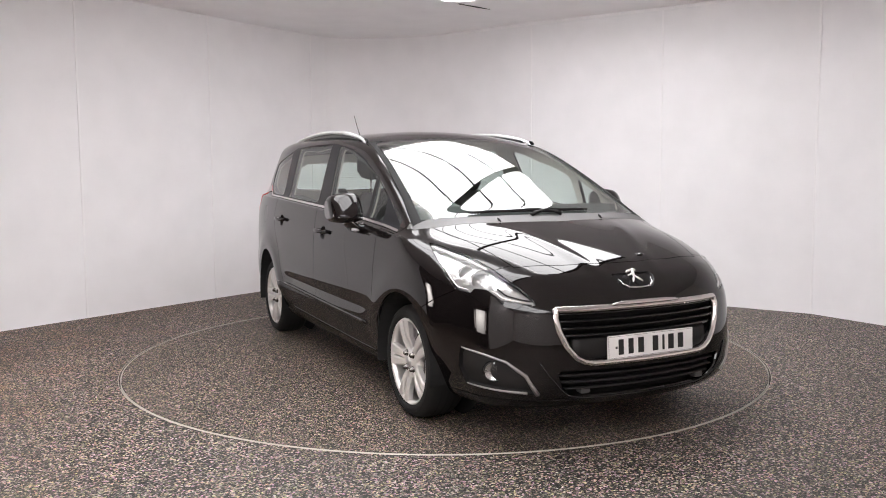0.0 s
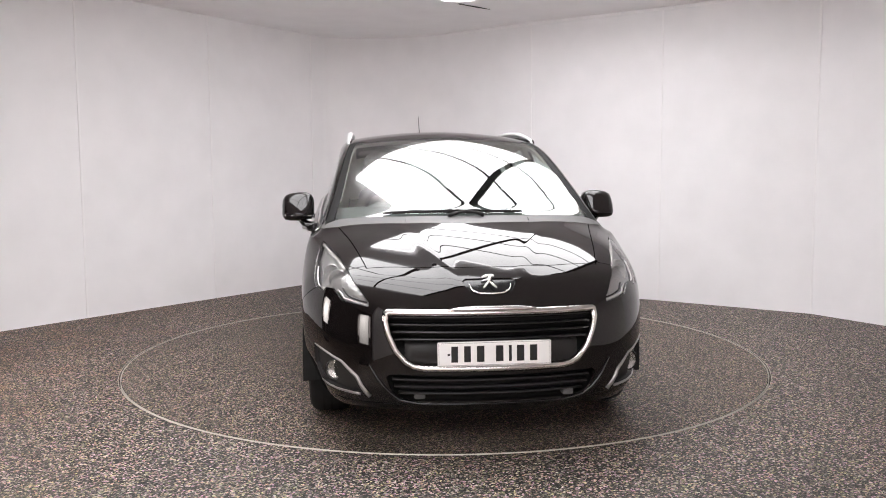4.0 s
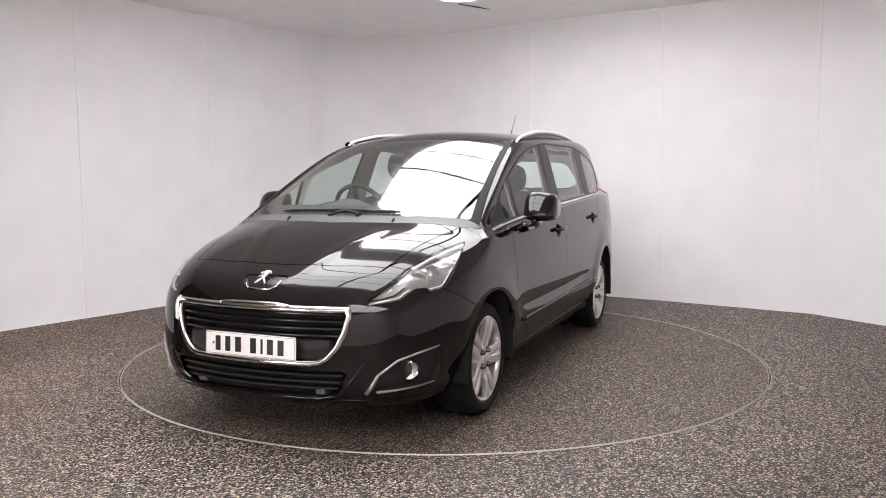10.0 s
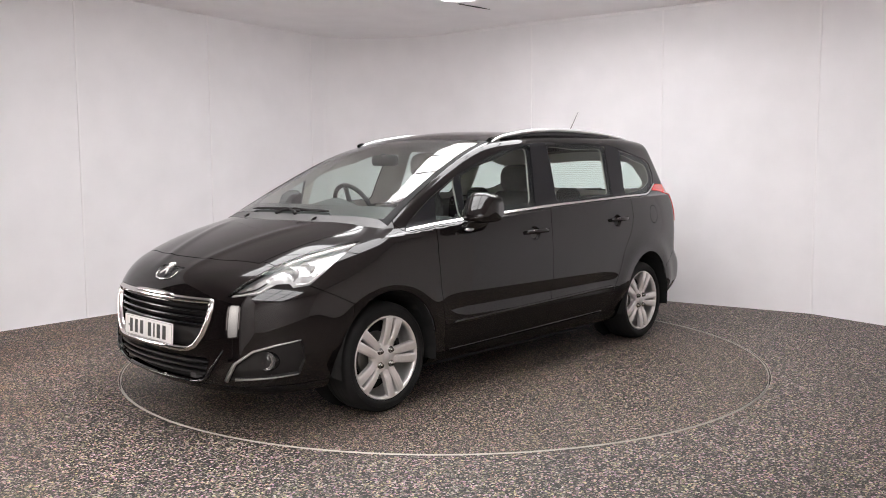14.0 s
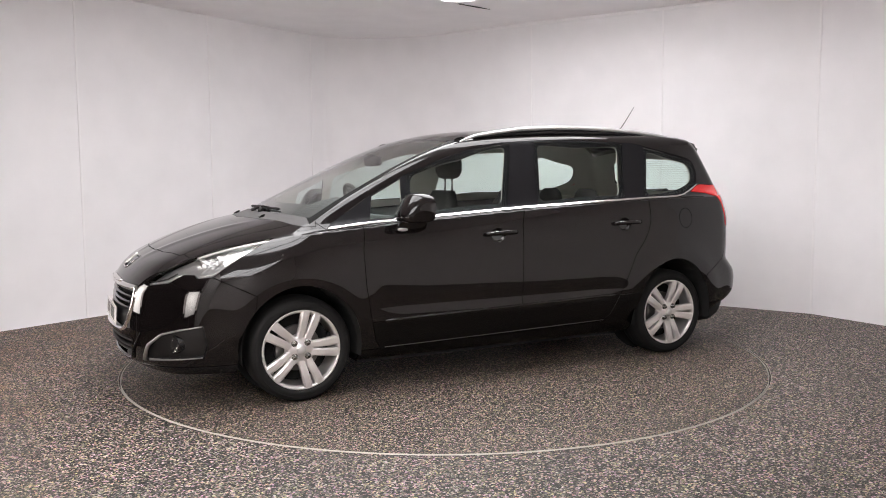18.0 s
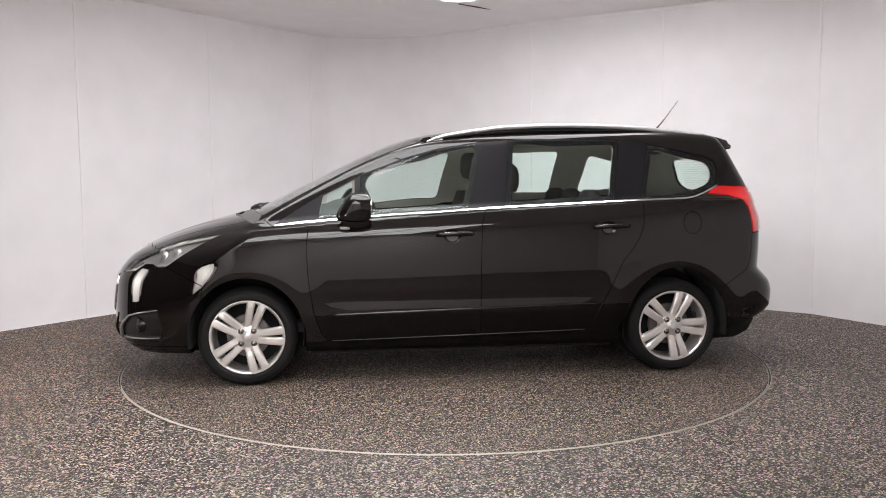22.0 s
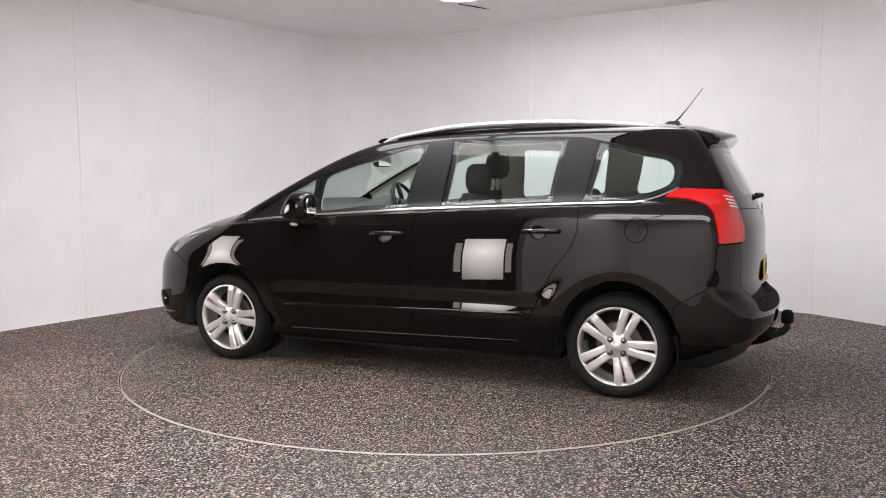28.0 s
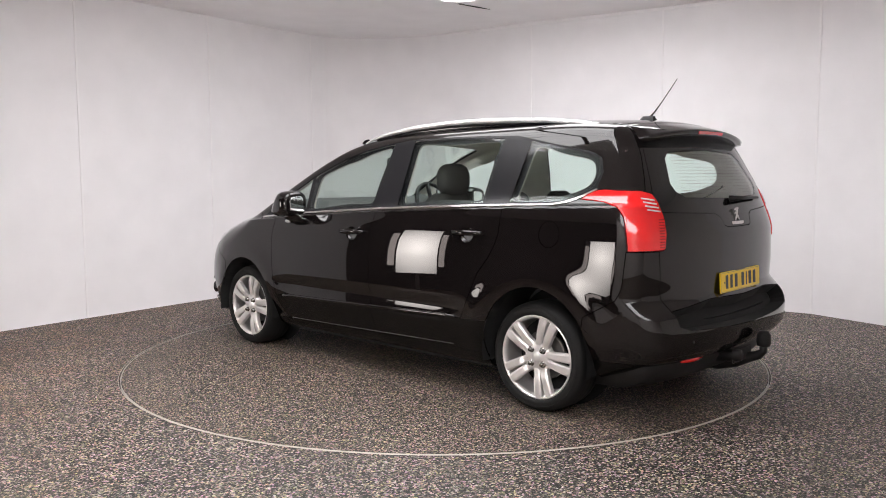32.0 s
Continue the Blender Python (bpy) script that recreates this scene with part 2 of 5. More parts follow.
def booth():
    bm = bmesh.new()
    bmesh.ops.create_circle(bm, cap_ends=True, segments=96, radius=TURN_R + 0.010)
    hole = bm
    ring = [v.co.copy() for v in hole.verts]
    hole.free()
    bm = bmesh.new()
    hub = Vector((TURN_X, 0, 0))
    inner = [bm.verts.new(c + hub) for c in ring]
    outer = [bm.verts.new(c.normalized() * 14) for c in ring]
    for i in range(len(ring)):
        j = (i + 1) % len(ring)
        bm.faces.new((inner[i], inner[j], outer[j], outer[i]))
    deep = [bm.verts.new(c + hub + Vector((0, 0, -0.06))) for c in ring]
    for i in range(len(ring)):
        j = (i + 1) % len(ring)
        bm.faces.new((deep[i], deep[j], inner[j], inner[i]))
    bmesh.ops.recalc_face_normals(bm, faces=bm.faces)
    for f in bm.faces:
        if f.normal.z < -0.5:
            bmesh.ops.reverse_faces(bm, faces=bm.faces)
            break
    thing("floor", bm, M_FLOOR, "speckled grey brown stone carpet floor", "floor", kind="structure")

    # dark sheets out of view, added so the car's side mirrors darkness
    thing("dark_sheet_west", wall_strip(PLAN[0:2], 0.0, CEIL, 0.1), M_HALL, "unseen dark sheet on the open side, added for dark reflections", "curtain", kind="structure")
    thing("dark_sheet_south", wall_strip([HALL_EDGE, PLAN[0]], 0.0, CEIL, 0.1), M_HALL, "unseen dark sheet behind the camera, added for dark reflections", "curtain", kind="structure")
    # out of view; its wing is placed to set where the doors mirror pale
    thing("wall_behind", wall_strip([PLAN[-1], HALL_EDGE, SCREEN_END], 0.0, CEIL, 0.1), M_CAMWALL, "plain warm white wall", "wall", kind="structure")
    wall = tagged(new("wall_back"), "smooth white wall panels with thin joints and a rounded corner", "wall", kind="structure")
    for pts in (PLAN[1:4], [J1, J2], [J2, J3], [J3, *BACK_CURVE, K1], [K1, K2], [K2, K3], [K3, *PLAN[-3:-1]]):
        part("wall_panel", wall_strip(pts, 0.0, CEIL, 0.1), M_WALL, wall).data.shade_smooth()
    thing("wall_east", wall_strip(PLAN[-2:], 0.0, CEIL, 0.1), M_CAMWALL, "plain warm white wall", "wall", kind="structure")
    for i, p in enumerate((J1, J2, J3, K1, K2, K3)):
        d = LEFT_DIR if i < 3 else RIGHT_DIR
        n = Vector((d.y, -d.x))
        bm = bmesh.new()
        box(-0.009, 0.009, -0.004, 0.004, 0.0, CEIL, 0.002, bm, 1)
        ob = thing("wall_joint", bm, M_JOINT, "thin white plastic strip over a wall panel joint", "trim", "wall panel joints", "structure")
        ob.matrix_basis = Matrix.Translation((p.x + n.x * 0.003, p.y + n.y * 0.003, 0)) @ Matrix.Rotation(math.atan2(d.y, d.x), 4, "Z")
    # slim cove strip under the ceiling, and a skirting line at the floor
    for name, z0, z1, th, lab in (("trim", CEIL - 0.03, CEIL, 0.012, "thin white trim under the ceiling"), ("baseboard", 0.0, 0.006, 0.006, "thin pale sealant line at the floor")):
        pts = PLAN[1:-1] if name == "baseboard" else [*BACK_CURVE[-6:], K1, K2, K3, Vector((3.98, 0.46))]
        thing(name, wall_strip(pts, z0, z1, th, -1.0), M_JOINT, lab, "trim", kind="structure")
    bm = bmesh.new()
    vs = [bm.verts.new((p.x, p.y, z)) for z in (CEIL, CEIL + 0.1) for p in (Vector((-6, -9)), Vector((6, -9)), Vector((6, 6)), Vector((-6, 6)))]
    bm.faces.new(vs[3::-1])
    bm.faces.new(vs[4:])
    for i in range(4):
        bm.faces.new((vs[i], vs[(i + 1) % 4], vs[4 + (i + 1) % 4], vs[4 + i]))
    bmesh.ops.recalc_face_normals(bm, faces=bm.faces)
    crack = tube([(0.12, 2.15, CEIL - 0.002), (0.3, 2.3, CEIL - 0.003), (0.44, 2.43, CEIL - 0.002)], [0.006, 0.009, 0.003], 5)
    thing("ceiling_cable", crack, M_GAP, "short thin grey cable along the ceiling", "cable")
    thing("ceiling", bm, M_CEIL, "matt white ceiling", "ceiling", kind="structure")


# the light panels lie square to the walls, one corner towards the back
SOFT_CORNER = Vector((0.06, 1.75))


def ceiling_lights():
    """Rows of long glowing panels, divided by thin dark ribs; the third row is unseen fill."""
    ax, ay = -LEFT_DIR, RIGHT_DIR
    at = Matrix(((ay.x, ax.x, 0, SOFT_CORNER.x), (ay.y, ax.y, 0, SOFT_CORNER.y), (0, 0, -1, CEIL), (0, 0, 0, 1)))
    # row at 5.5: added out of view to brighten the near wall and car front
    for a0, bs in ((0.0, (0.0, 1.22)), (2.25, (0.0, 1.22)), (5.5, (2.44, 3.66, 4.88))):
        for b0 in bs:
            root = tagged(new("ceiling_light"), "large glowing white ceiling light panel with thin dark ribs", "ceiling light", "ceiling light panels")
            root.matrix_basis = at @ Matrix.Translation((b0, a0, 0))
            bm = bmesh.new()
            outline = [(0.13, 0.0), (1.16, 0.0), (1.16, 1.72), (0.0, 1.72), (0.0, 0.13), (0.04, 0.04)]
            # glowing sides made deep to lighten the ceiling and upper walls
            lo, hi = [bm.verts.new((x, y, 0.08)) for x, y in outline], [bm.verts.new((x, y, 0.006)) for x, y in outline]
            bm.faces.new(lo)
            bm.faces.new(hi[::-1])
            for k in range(len(outline)):
                m = (k + 1) % len(outline)
                bm.faces.new((lo[k], hi[k], hi[m], lo[m]))
            bmesh.ops.recalc_face_normals(bm, faces=bm.faces)
            part("diffuser", bm, M_LAMP, root, "glowing white diffuser")
            for v in (0.43, 0.86, 1.29):
                part("rib", box(0.0, 1.16, v - 0.008, v + 0.008, 0.076, 0.092), M_RIB, root)
            part("frame", box(1.162, 1.218, 0.0, 1.72, 0.004, 0.098), M_RIB, root, "broad dark frame bar")


def glow_card(x, y, towards, width, z0, z1):
    """An upright glowing card on a slim stand, added to be mirrored in the car's side."""
    root = tagged(new("glow_card"), "upright glowing white card on a dark stand, added for mirrored bright patches", "studio light", "upright studio lights")
    a = math.atan2(towards[1] - y, towards[0] - x)
    root.matrix_basis = pose(x, y, 0, 0, 0, math.degrees(a) + 90)
    part("housing", box(-width / 2 - 0.02, width / 2 + 0.02, 0.0, 0.08, z0 - 0.02, z1 + 0.02, 0.008), M_PLASTIC, root, "black housing")
    for u, w in ((-0.435, 0.11), (0.0, 0.7), (0.435, 0.11)):
        part("diffuser", box((u - w / 2) * width, (u + w / 2) * width, -0.012, -0.002, z0 + abs(u) * 0.25, z1 - abs(u) * 0.3), M_STRIP_EDGE if u else M_STRIP, root, "glowing white diffuser")
    part("foot", box(-0.25, 0.25, -0.15, 0.25, 0.0, 0.03, 0.01), M_PLASTIC, root)
    part("pole", box(-0.02, 0.02, 0.02, 0.06, 0.03, z0 - 0.02), M_STEEL, root)


def turntable():
    root = tagged(new("turntable"), "round turntable flush with the floor, steel rimmed", "turntable")
    bm = bmesh.new()
    bmesh.ops.create_circle(bm, cap_ends=True, segments=96, radius=TURN_R - 0.006)
    part("disc", bm, M_TABLE, root, "speckled stone carpet disc")
    part("rim", lathe([(TURN_R - 0.003 + d, h) for d, h in ((0, -0.03), (0, 0.001), (0.002, 0.002), (0.004, 0.001), (0.004, -0.03))], 128), M_RING, root, "thin steel edging ring", True)
    part("rim", lathe([(TURN_R + 0.011 + d, h) for d, h in ((0, -0.03), (0, 0.002), (0.0015, 0.003), (0.003, 0.002), (0.003, -0.03))], 128), M_RING, root, "thin steel edging ring", True)
    return root


booth()
ceiling_lights()
# unseen glowing cards in place of the lit white wall the doors mirror
glow_card(-3.55, -1.14, (-0.2, -0.85), 0.62, 0.38, 1.42)
glow_card(-2.22, -3.62, (0.3, -1.2), 0.64, 0.3, 1.28)
TURNTABLE = turntable()

# ---------------------------------------------------------------- the car's form
# car space: x forward from the front axle, y to its left, z up from the floor
def curve(*pts):
    """A smooth monotone curve through points (x ascending)."""
    x, y = np.array([p[0] for p in pts], float), np.array([p[1] for p in pts], float)
    h, d = np.diff(x), np.diff(y) / np.diff(x)
    m = np.zeros_like(y)
    m[0], m[-1] = d[0], d[-1]
    for i in range(1, len(x) - 1):
        if d[i - 1] * d[i] > 0:
            w1, w2 = 2 * h[i] + h[i - 1], h[i] + 2 * h[i - 1]
            m[i] = (w1 + w2) / (w1 / d[i - 1] + w2 / d[i])

    def at(q):
        q = np.asarray(q, float)
        i = np.clip(np.searchsorted(x, q) - 1, 0, len(x) - 2)
        s = (q - x[i]) / h[i]
        s0 = np.clip(s, 0, 1)
        v = ((1 + 2 * s0) * (1 - s0) ** 2 * y[i] + s0 * (1 - s0) ** 2 * h[i] * m[i] + s0 ** 2 * (3 - 2 * s0) * y[i + 1] + s0 ** 2 * (s0 - 1) * h[i] * m[i + 1])
        return v + np.where(s > 1, (s - 1) * h[i] * m[-1], 0) + np.where(s < 0, s * h[i] * m[0], 0)
    return at


def spline(*pts):
    """A natural cubic spline, smooth in its bend, for the surfaces that mirror the lights."""
    x, y = np.array([p[0] for p in pts], float), np.array([p[1] for p in pts], float)
    n, h = len(x), np.diff(x)
    a, r = np.eye(n), np.zeros(n)
    for i in range(1, n - 1):
        a[i, i - 1:i + 2] = h[i - 1], 2 * (h[i - 1] + h[i]), h[i]
        r[i] = 6 * ((y[i + 1] - y[i]) / h[i] - (y[i] - y[i - 1]) / h[i - 1])
    m = np.linalg.solve(a, r)

    def at(q):
        q = np.clip(np.asarray(q, float), x[0], x[-1])
        i = np.clip(np.searchsorted(x, q) - 1, 0, n - 2)
        s, t = x[i + 1] - q, q - x[i]
        return (m[i] * s ** 3 + m[i + 1] * t ** 3) / (6 * h[i]) + (y[i] / h[i] - m[i] * h[i] / 6) * s + (y[i + 1] / h[i] - m[i + 1] * h[i] / 6) * t
    return at


TOP = spline((-3.5, 1.50), (-3.1, 1.585), (-2.5, 1.613), (-1.9, 1.615), (-1.5, 1.605), (-1.25, 1.582), (-1.0, 1.527), (-0.7, 1.407), (-0.4, 1.260), (-0.15, 1.136), (-0.02, 1.077),
             (0.1, 1.042), (0.3, 0.992), (0.5, 0.928), (0.7, 0.844), (0.85, 0.751), (1.0, 0.60))
CROWN = spline((-3.5, 0.12), (-2.4, 0.115), (-1.2, 0.14), (-0.6, 0.112), (-0.1, 0.09), (0.25, 0.075), (0.6, 0.085), (1.0, 0.11))
SHOULDER = spline((-3.5, 0.02), (-1.0, 0.02), (-0.3, 0.06), (0.2, 0.22), (0.5, 0.33), (0.8, 0.55), (1.0, 0.6))
WIDE = spline((-3.7, 0.68), (-3.5, 0.79), (-3.25, 0.855), (-2.95, 0.893), (-2.5, 0.915), (-1.8, 0.918), (-1.0, 0.914), (-0.3, 0.905), (0.1, 0.896), (0.4, 0.868),
             (0.65, 0.818), (0.85, 0.75), (1.0, 0.66))
BELT = curve((-3.3, 1.125), (-2.6, 1.11), (-1.48, 1.06), (-0.78, 1.015), (-0.2, 0.97), (0.5, 0.92))
LOWER = curve((0.15, -0.13), (0.22, -0.092), (0.3, -0.056), (0.38, -0.024), (0.43, -0.004), (0.5, 0.002), (0.58, 0.004), (0.68, 0.003), (0.8, 0.0), (0.9, -0.007), (1.0, -0.021), (1.08, -0.043))
NOSE = curve((0.15, 0.80), (0.2, 0.85), (0.26, 0.908), (0.34, 0.94), (0.45, 0.938), (0.55, 0.932), (0.65, 0.918), (0.72, 0.895), (0.8, 0.86), (1.0, 0.78))
TAIL = curve((0.15, -3.00), (0.22, -3.19), (0.30, -3.41), (0.36, -3.535), (0.42, -3.58), (0.5, -3.585), (0.565, -3.57), (0.62, -3.525), (0.67, -3.485), (0.8, -3.49),
             (0.95, -3.487), (1.09, -3.445), (1.2, -3.395), (1.35, -3.31), (1.48, -3.235), (1.6, -3.17))


def smax(a, b, k):
    h = np.maximum(k - np.abs(a - b), 0) / k
    return np.maximum(a, b) + h * h * k * 0.25


def form(x, y, z):
    """Negative inside the car's outer form."""
    ya = np.abs(y)
    belt = BELT(x)
    up = np.maximum(z - belt, 0)
    zl = np.where(z < belt, z - (belt - 1.08) * np.clip((z - 0.5) / 0.5, 0, 1), 1.08)
    lean = 0.25 + 0.02 * np.clip((x + 1.3) / 0.8, 0, 1)
    half = WIDE(x) + LOWER(zl) - lean * up - 0.13 * up * up - 0.05 * (1 - np.exp(-up / 0.022))
    # door sides tuck in above the rubbing strip
    along = np.clip((x + 2.35) / 0.35, 0, 1) * np.clip((-0.3 - x) / 0.35, 0, 1)
    half = half - 0.02 * along * along * (3 - 2 * along) * np.where(z > 0.525, np.exp(-((z - 0.525) / 0.034) ** 2), np.clip((z - 0.36) / 0.165, 0, 1) ** 1.3)
    # flared wheel arches
    for cx, r, out in ((0.0, 0.40, 0.007), (-2.737, 0.42, 0.010)):
        d = np.hypot(x - cx, (z - 0.31) * 0.96)
        half = half + out * np.exp(-((d - r) / 0.08) ** 2)
    top = TOP(x + 0.0 * ya) - CROWN(x) * ya * ya - SHOULDER(x) * ya ** 6
    # two soft ridges on the bonnet, from the badge out to the screen pillars
    ridge = ya - np.interp(x, (-0.1, 0.75), (0.47, 0.17))
    top = top + 0.0045 * np.exp(-(ridge / 0.045) ** 2) * np.clip((x - 0.12) / 0.15, 0, 1) * np.clip((0.82 - x) / 0.12, 0, 1)
    nose = NOSE(z) - 0.28 * ya ** 2 - 0.62 * ya ** 6
    tail = TAIL(z) + 0.16 * ya ** 2 + 0.22 * ya ** 6
    side = ya - half
    kk = 0.055 - 0.022 * np.clip((x + 1.3) / 0.3, 0, 1) + 0.107 * np.clip((x + 0.02) / 0.5, 0, 1)
    f = smax(side, (z - top) * 0.93, kk)
    f = smax(f, x - nose, 0.09)
    f = smax(f, tail - x, 0.07)
    return smax(f, 0.185 - z, 0.05)


def shell_grid(step=0.025):
    """Half of the outer skin (y >= 0) as points and quads, cast outwards from a spine on to the form."""
    xs, ys, zs = np.arange(-3.7, 1.0001, 4.7 / round(4.7 / step)), np.linspace(0, 0.95, round(0.95 / step) + 1), np.r_[np.linspace(0.1, 0.98, 36)[:-1], np.arange(0.98, 1.205, 0.0095), np.linspace(1.21, 1.62, 18)]
    verts, quads, index = [], [], {}

    def vid(p):
        key = tuple(int(round(c * 1e5)) for c in p)
        if key not in index:
            index[key] = len(verts)
            verts.append(p)
        return index[key]

    def face(us, vs, at, flip):
        ids = [[vid(at(u, v)) for v in vs] for u in us]
        for i in range(len(us) - 1):
            for j in range(len(vs) - 1):
                q = (ids[i][j], ids[i + 1][j], ids[i + 1][j + 1], ids[i][j + 1])
                quads.append(q[::-1] if flip else q)
    face(xs, zs, lambda u, v: (u, 0.95, v), True)
    face(xs, ys, lambda u, v: (u, v, 1.62), False)
    face(ys, zs, lambda u, v: (1.0, u, v), False)
    face(ys, zs, lambda u, v: (-3.7, u, v), True)
    face(xs, ys, lambda u, v: (u, v, 0.1), True)
    b = np.array(verts)
    o = np.c_[np.clip(b[:, 0] * 0.93, -2.85, 0.3), np.zeros(len(b)), np.full(len(b), 0.62)]
    d = b - o
    lo, hi = np.zeros(len(b)), np.full(len(b), 1.6)
    for _ in range(30):
        mid = (lo + hi) / 2
        p = o + d * mid[:, None]
        inside = form(p[:, 0], p[:, 1], p[:, 2]) < 0
        lo, hi = np.where(inside, mid, lo), np.where(inside, hi, mid)
    return o + d * lo[:, None], quads


SKIN, QUADS = shell_grid()

# ---------------------------------------------------------------- panels: the skin is cut along its shut lines
R2 = math.sqrt(0.5)
VIEWS = {  # two axes of the outline, the direction of the cut, and which part of the skin it may touch
    "side": ((1, 0, 0), (0, 0, 1), (0, 1, 0), lambda c, n: c.y > 0.35 and n.y > 0.2),
    "arch": ((1, 0, 0), (0, 0, 1), (0, 1, 0), lambda c, n: c.y > 0.5 and c.z < 0.8),
    "flank": ((1, 0, 0), (0, 0, 1), (0, 1, 0), lambda c, n: c.z < 1.2),
    "top": ((1, 0, 0), (0, 1, 0), (0, 0, 1), lambda c, n: n.z > 0.12 and c.z > 0.6),
    "front": ((0, 1, 0), (0, 0, 1), (1, 0, 0), lambda c, n: c.x > 0.35 and n.x > 0.1),
    "rear": ((0, 1, 0), (0, 0, 1), (1, 0, 0), lambda c, n: c.x < -2.95 and n.x < -0.15),
    "front_corner": ((-R2, R2, 0), (0, 0, 1), (R2, R2, 0), lambda c, n: c.x > 0.0 and n.x + n.y > 0.3),
    "rear_corner": ((R2, R2, 0), (0, 0, 1), (-R2, R2, 0), lambda c, n: c.x < -2.6 and n.y - n.x > 0.3),
}


def inside(poly, u, v):
    odd = False
    for (x0, y0), (x1, y1) in zip(poly, poly[1:] + poly[:1]):
        if (y0 > v) != (y1 > v) and u < x0 + (v - y0) / (y1 - y0) * (x1 - x0):
            odd = not odd
    return odd


def skin_bmesh():
    bm = bmesh.new()
    vs = [bm.verts.new(p) for p in SKIN]
    for q in QUADS:
        if len(set(q)) == 4:
            bm.faces.new([vs[i] for i in q])
    bm.normal_update()
    for f in bm.faces:
        c = f.calc_center_median()
        if f.normal.dot(c - Vector((min(max(c.x, -2.85), 0.3), 0, 0.62))) < 0:
            f.normal_flip()
    return bm


BM = skin_bmesh()
LABEL = BM.faces.layers.int.new("panel")
PANEL_IDS = {"body_shell": 0}


def cut(view, poly, name, over=("body_shell",)):
    """Cuts the skin along an outline and gives what lies inside it to the named panel."""
    uax, vax, dax, mask = VIEWS[view]
    uax, vax, dax = Vector(uax), Vector(vax), Vector(dax)
    me = PANEL_IDS.setdefault(name, len(PANEL_IDS))
    allow = {PANEL_IDS[o] for o in over}
    us, vs = [p[0] for p in poly], [p[1] for p in poly]
    pad = 0.05
    u0, u1, v0, v1 = min(us) - pad, max(us) + pad, min(vs) - pad, max(vs) + pad
    near = set()
    for f in BM.faces:
        if f[LABEL] in allow:
            c = f.calc_center_median()
            u, v = c.dot(uax), c.dot(vax)
            if u0 < u < u1 and v0 < v < v1 and mask(c, f.normal):
                near.add(f)
    for a, b in zip(poly, poly[1:] + poly[:1]):
        la, lb = min(a[0], b[0]) - 0.03, max(a[0], b[0]) + 0.03
        ma, mb = min(a[1], b[1]) - 0.03, max(a[1], b[1]) + 0.03
        pick = []
        for f in near:
            if f.is_valid:
                c = f.calc_center_median()
                if la < c.dot(uax) < lb and ma < c.dot(vax) < mb:
                    pick.append(f)
        if not pick:
            continue
        es, ps = {e for f in pick for e in f.edges}, {v for f in pick for v in f.verts}
        d = (uax * (b[0] - a[0]) + vax * (b[1] - a[1]))
        res = bmesh.ops.bisect_plane(BM, geom=[*pick, *es, *ps], dist=0.0004, plane_co=uax * a[0] + vax * a[1], plane_no=d.cross(dax).normalized())
        for g in res["geom_cut"]:
            for f in g.link_faces:
                near.add(f)
    for f in near:
        if f.is_valid and f[LABEL] in allow:
            c = f.calc_center_median()
            if mask(c, f.normal) and inside(poly, c.dot(uax), c.dot(vax)):
                f[LABEL] = me


def ellipse(cx, cy, rx, ry, n, a0=0, a1=360):
    return [(cx + rx * math.cos(radians(a0 + (a1 - a0) * i / n)), cy + ry * math.sin(radians(a0 + (a1 - a0) * i / n))) for i in range(n)]


GRILLE = [(0.48, 0.683), (0.498, 0.672), (0.503, 0.635), (0.49, 0.568), (0.457, 0.493), (0.41, 0.437), (0.37, 0.415), (0.325, 0.406)]
INTAKE = [(0.47, 0.388), (0.487, 0.375), (0.463, 0.31), (0.425, 0.272), (0.36, 0.256)]
HEADLAMP = [(0.464, 0.941), (0.344, 0.922), (0.228, 0.897), (0.06, 0.836), (-0.075, 0.766), (-0.155, 0.708), (-0.162, 0.69), (-0.099, 0.698), (-0.003, 0.709),
            (0.037, 0.733), (0.077, 0.755), (0.14, 0.756), (0.159, 0.736), (0.236, 0.744), (0.261, 0.764), (0.341, 0.837)]
FOG_POCKET = [(-0.181, 0.272), (-0.13, 0.366), (-0.034, 0.431), (0.074, 0.459), (0.201, 0.479), (0.213, 0.375), (0.182, 0.296), (-0.106, 0.283)]
TAILLAMP = [(-1.535, 1.16), (-1.575, 1.187), (-1.623, 1.211), (-1.808, 1.206), (-1.862, 1.19), (-1.89, 1.155), (-1.919, 1.073), (-1.926, 0.99), (-1.919, 0.917), (-1.905, 0.908),
            (-1.72, 0.905), (-1.715, 0.979), (-1.707, 1.075), (-1.68, 1.127), (-1.634, 1.149)]
BELT_TOP = [(-0.185, 0.993), (-0.382, 1.014), (-0.778, 1.043), (-1.486, 1.087), (-2.0, 1.109), (-2.513, 1.129), (-2.8, 1.137), (-2.87, 1.147), (-2.94, 1.171), (-3.045, 1.22)]
BELT_LOW = [(-3.056, 1.208), (-2.947, 1.158), (-2.878, 1.135), (-2.8, 1.1245), (-2.508, 1.1165), (-2.0, 1.095), (-1.484, 1.0715), (-0.779, 1.0285), (-0.386, 0.999), (-0.17, 0.978)]
DLO_TOP = [(-3.067, 1.3), (-3.045, 1.375), (-3.0, 1.4), (-2.958, 1.413), (-2.7, 1.462), (-2.487, 1.507), (-2.085, 1.516), (-1.665, 1.515), (-1.463, 1.497), (-1.208, 1.458),
           (-0.99, 1.398), (-0.702, 1.288), (-0.436, 1.154), (-0.211, 1.016)]


HANDLE_CUPS = ((-1.27, 0.913), (-2.271, 0.949))


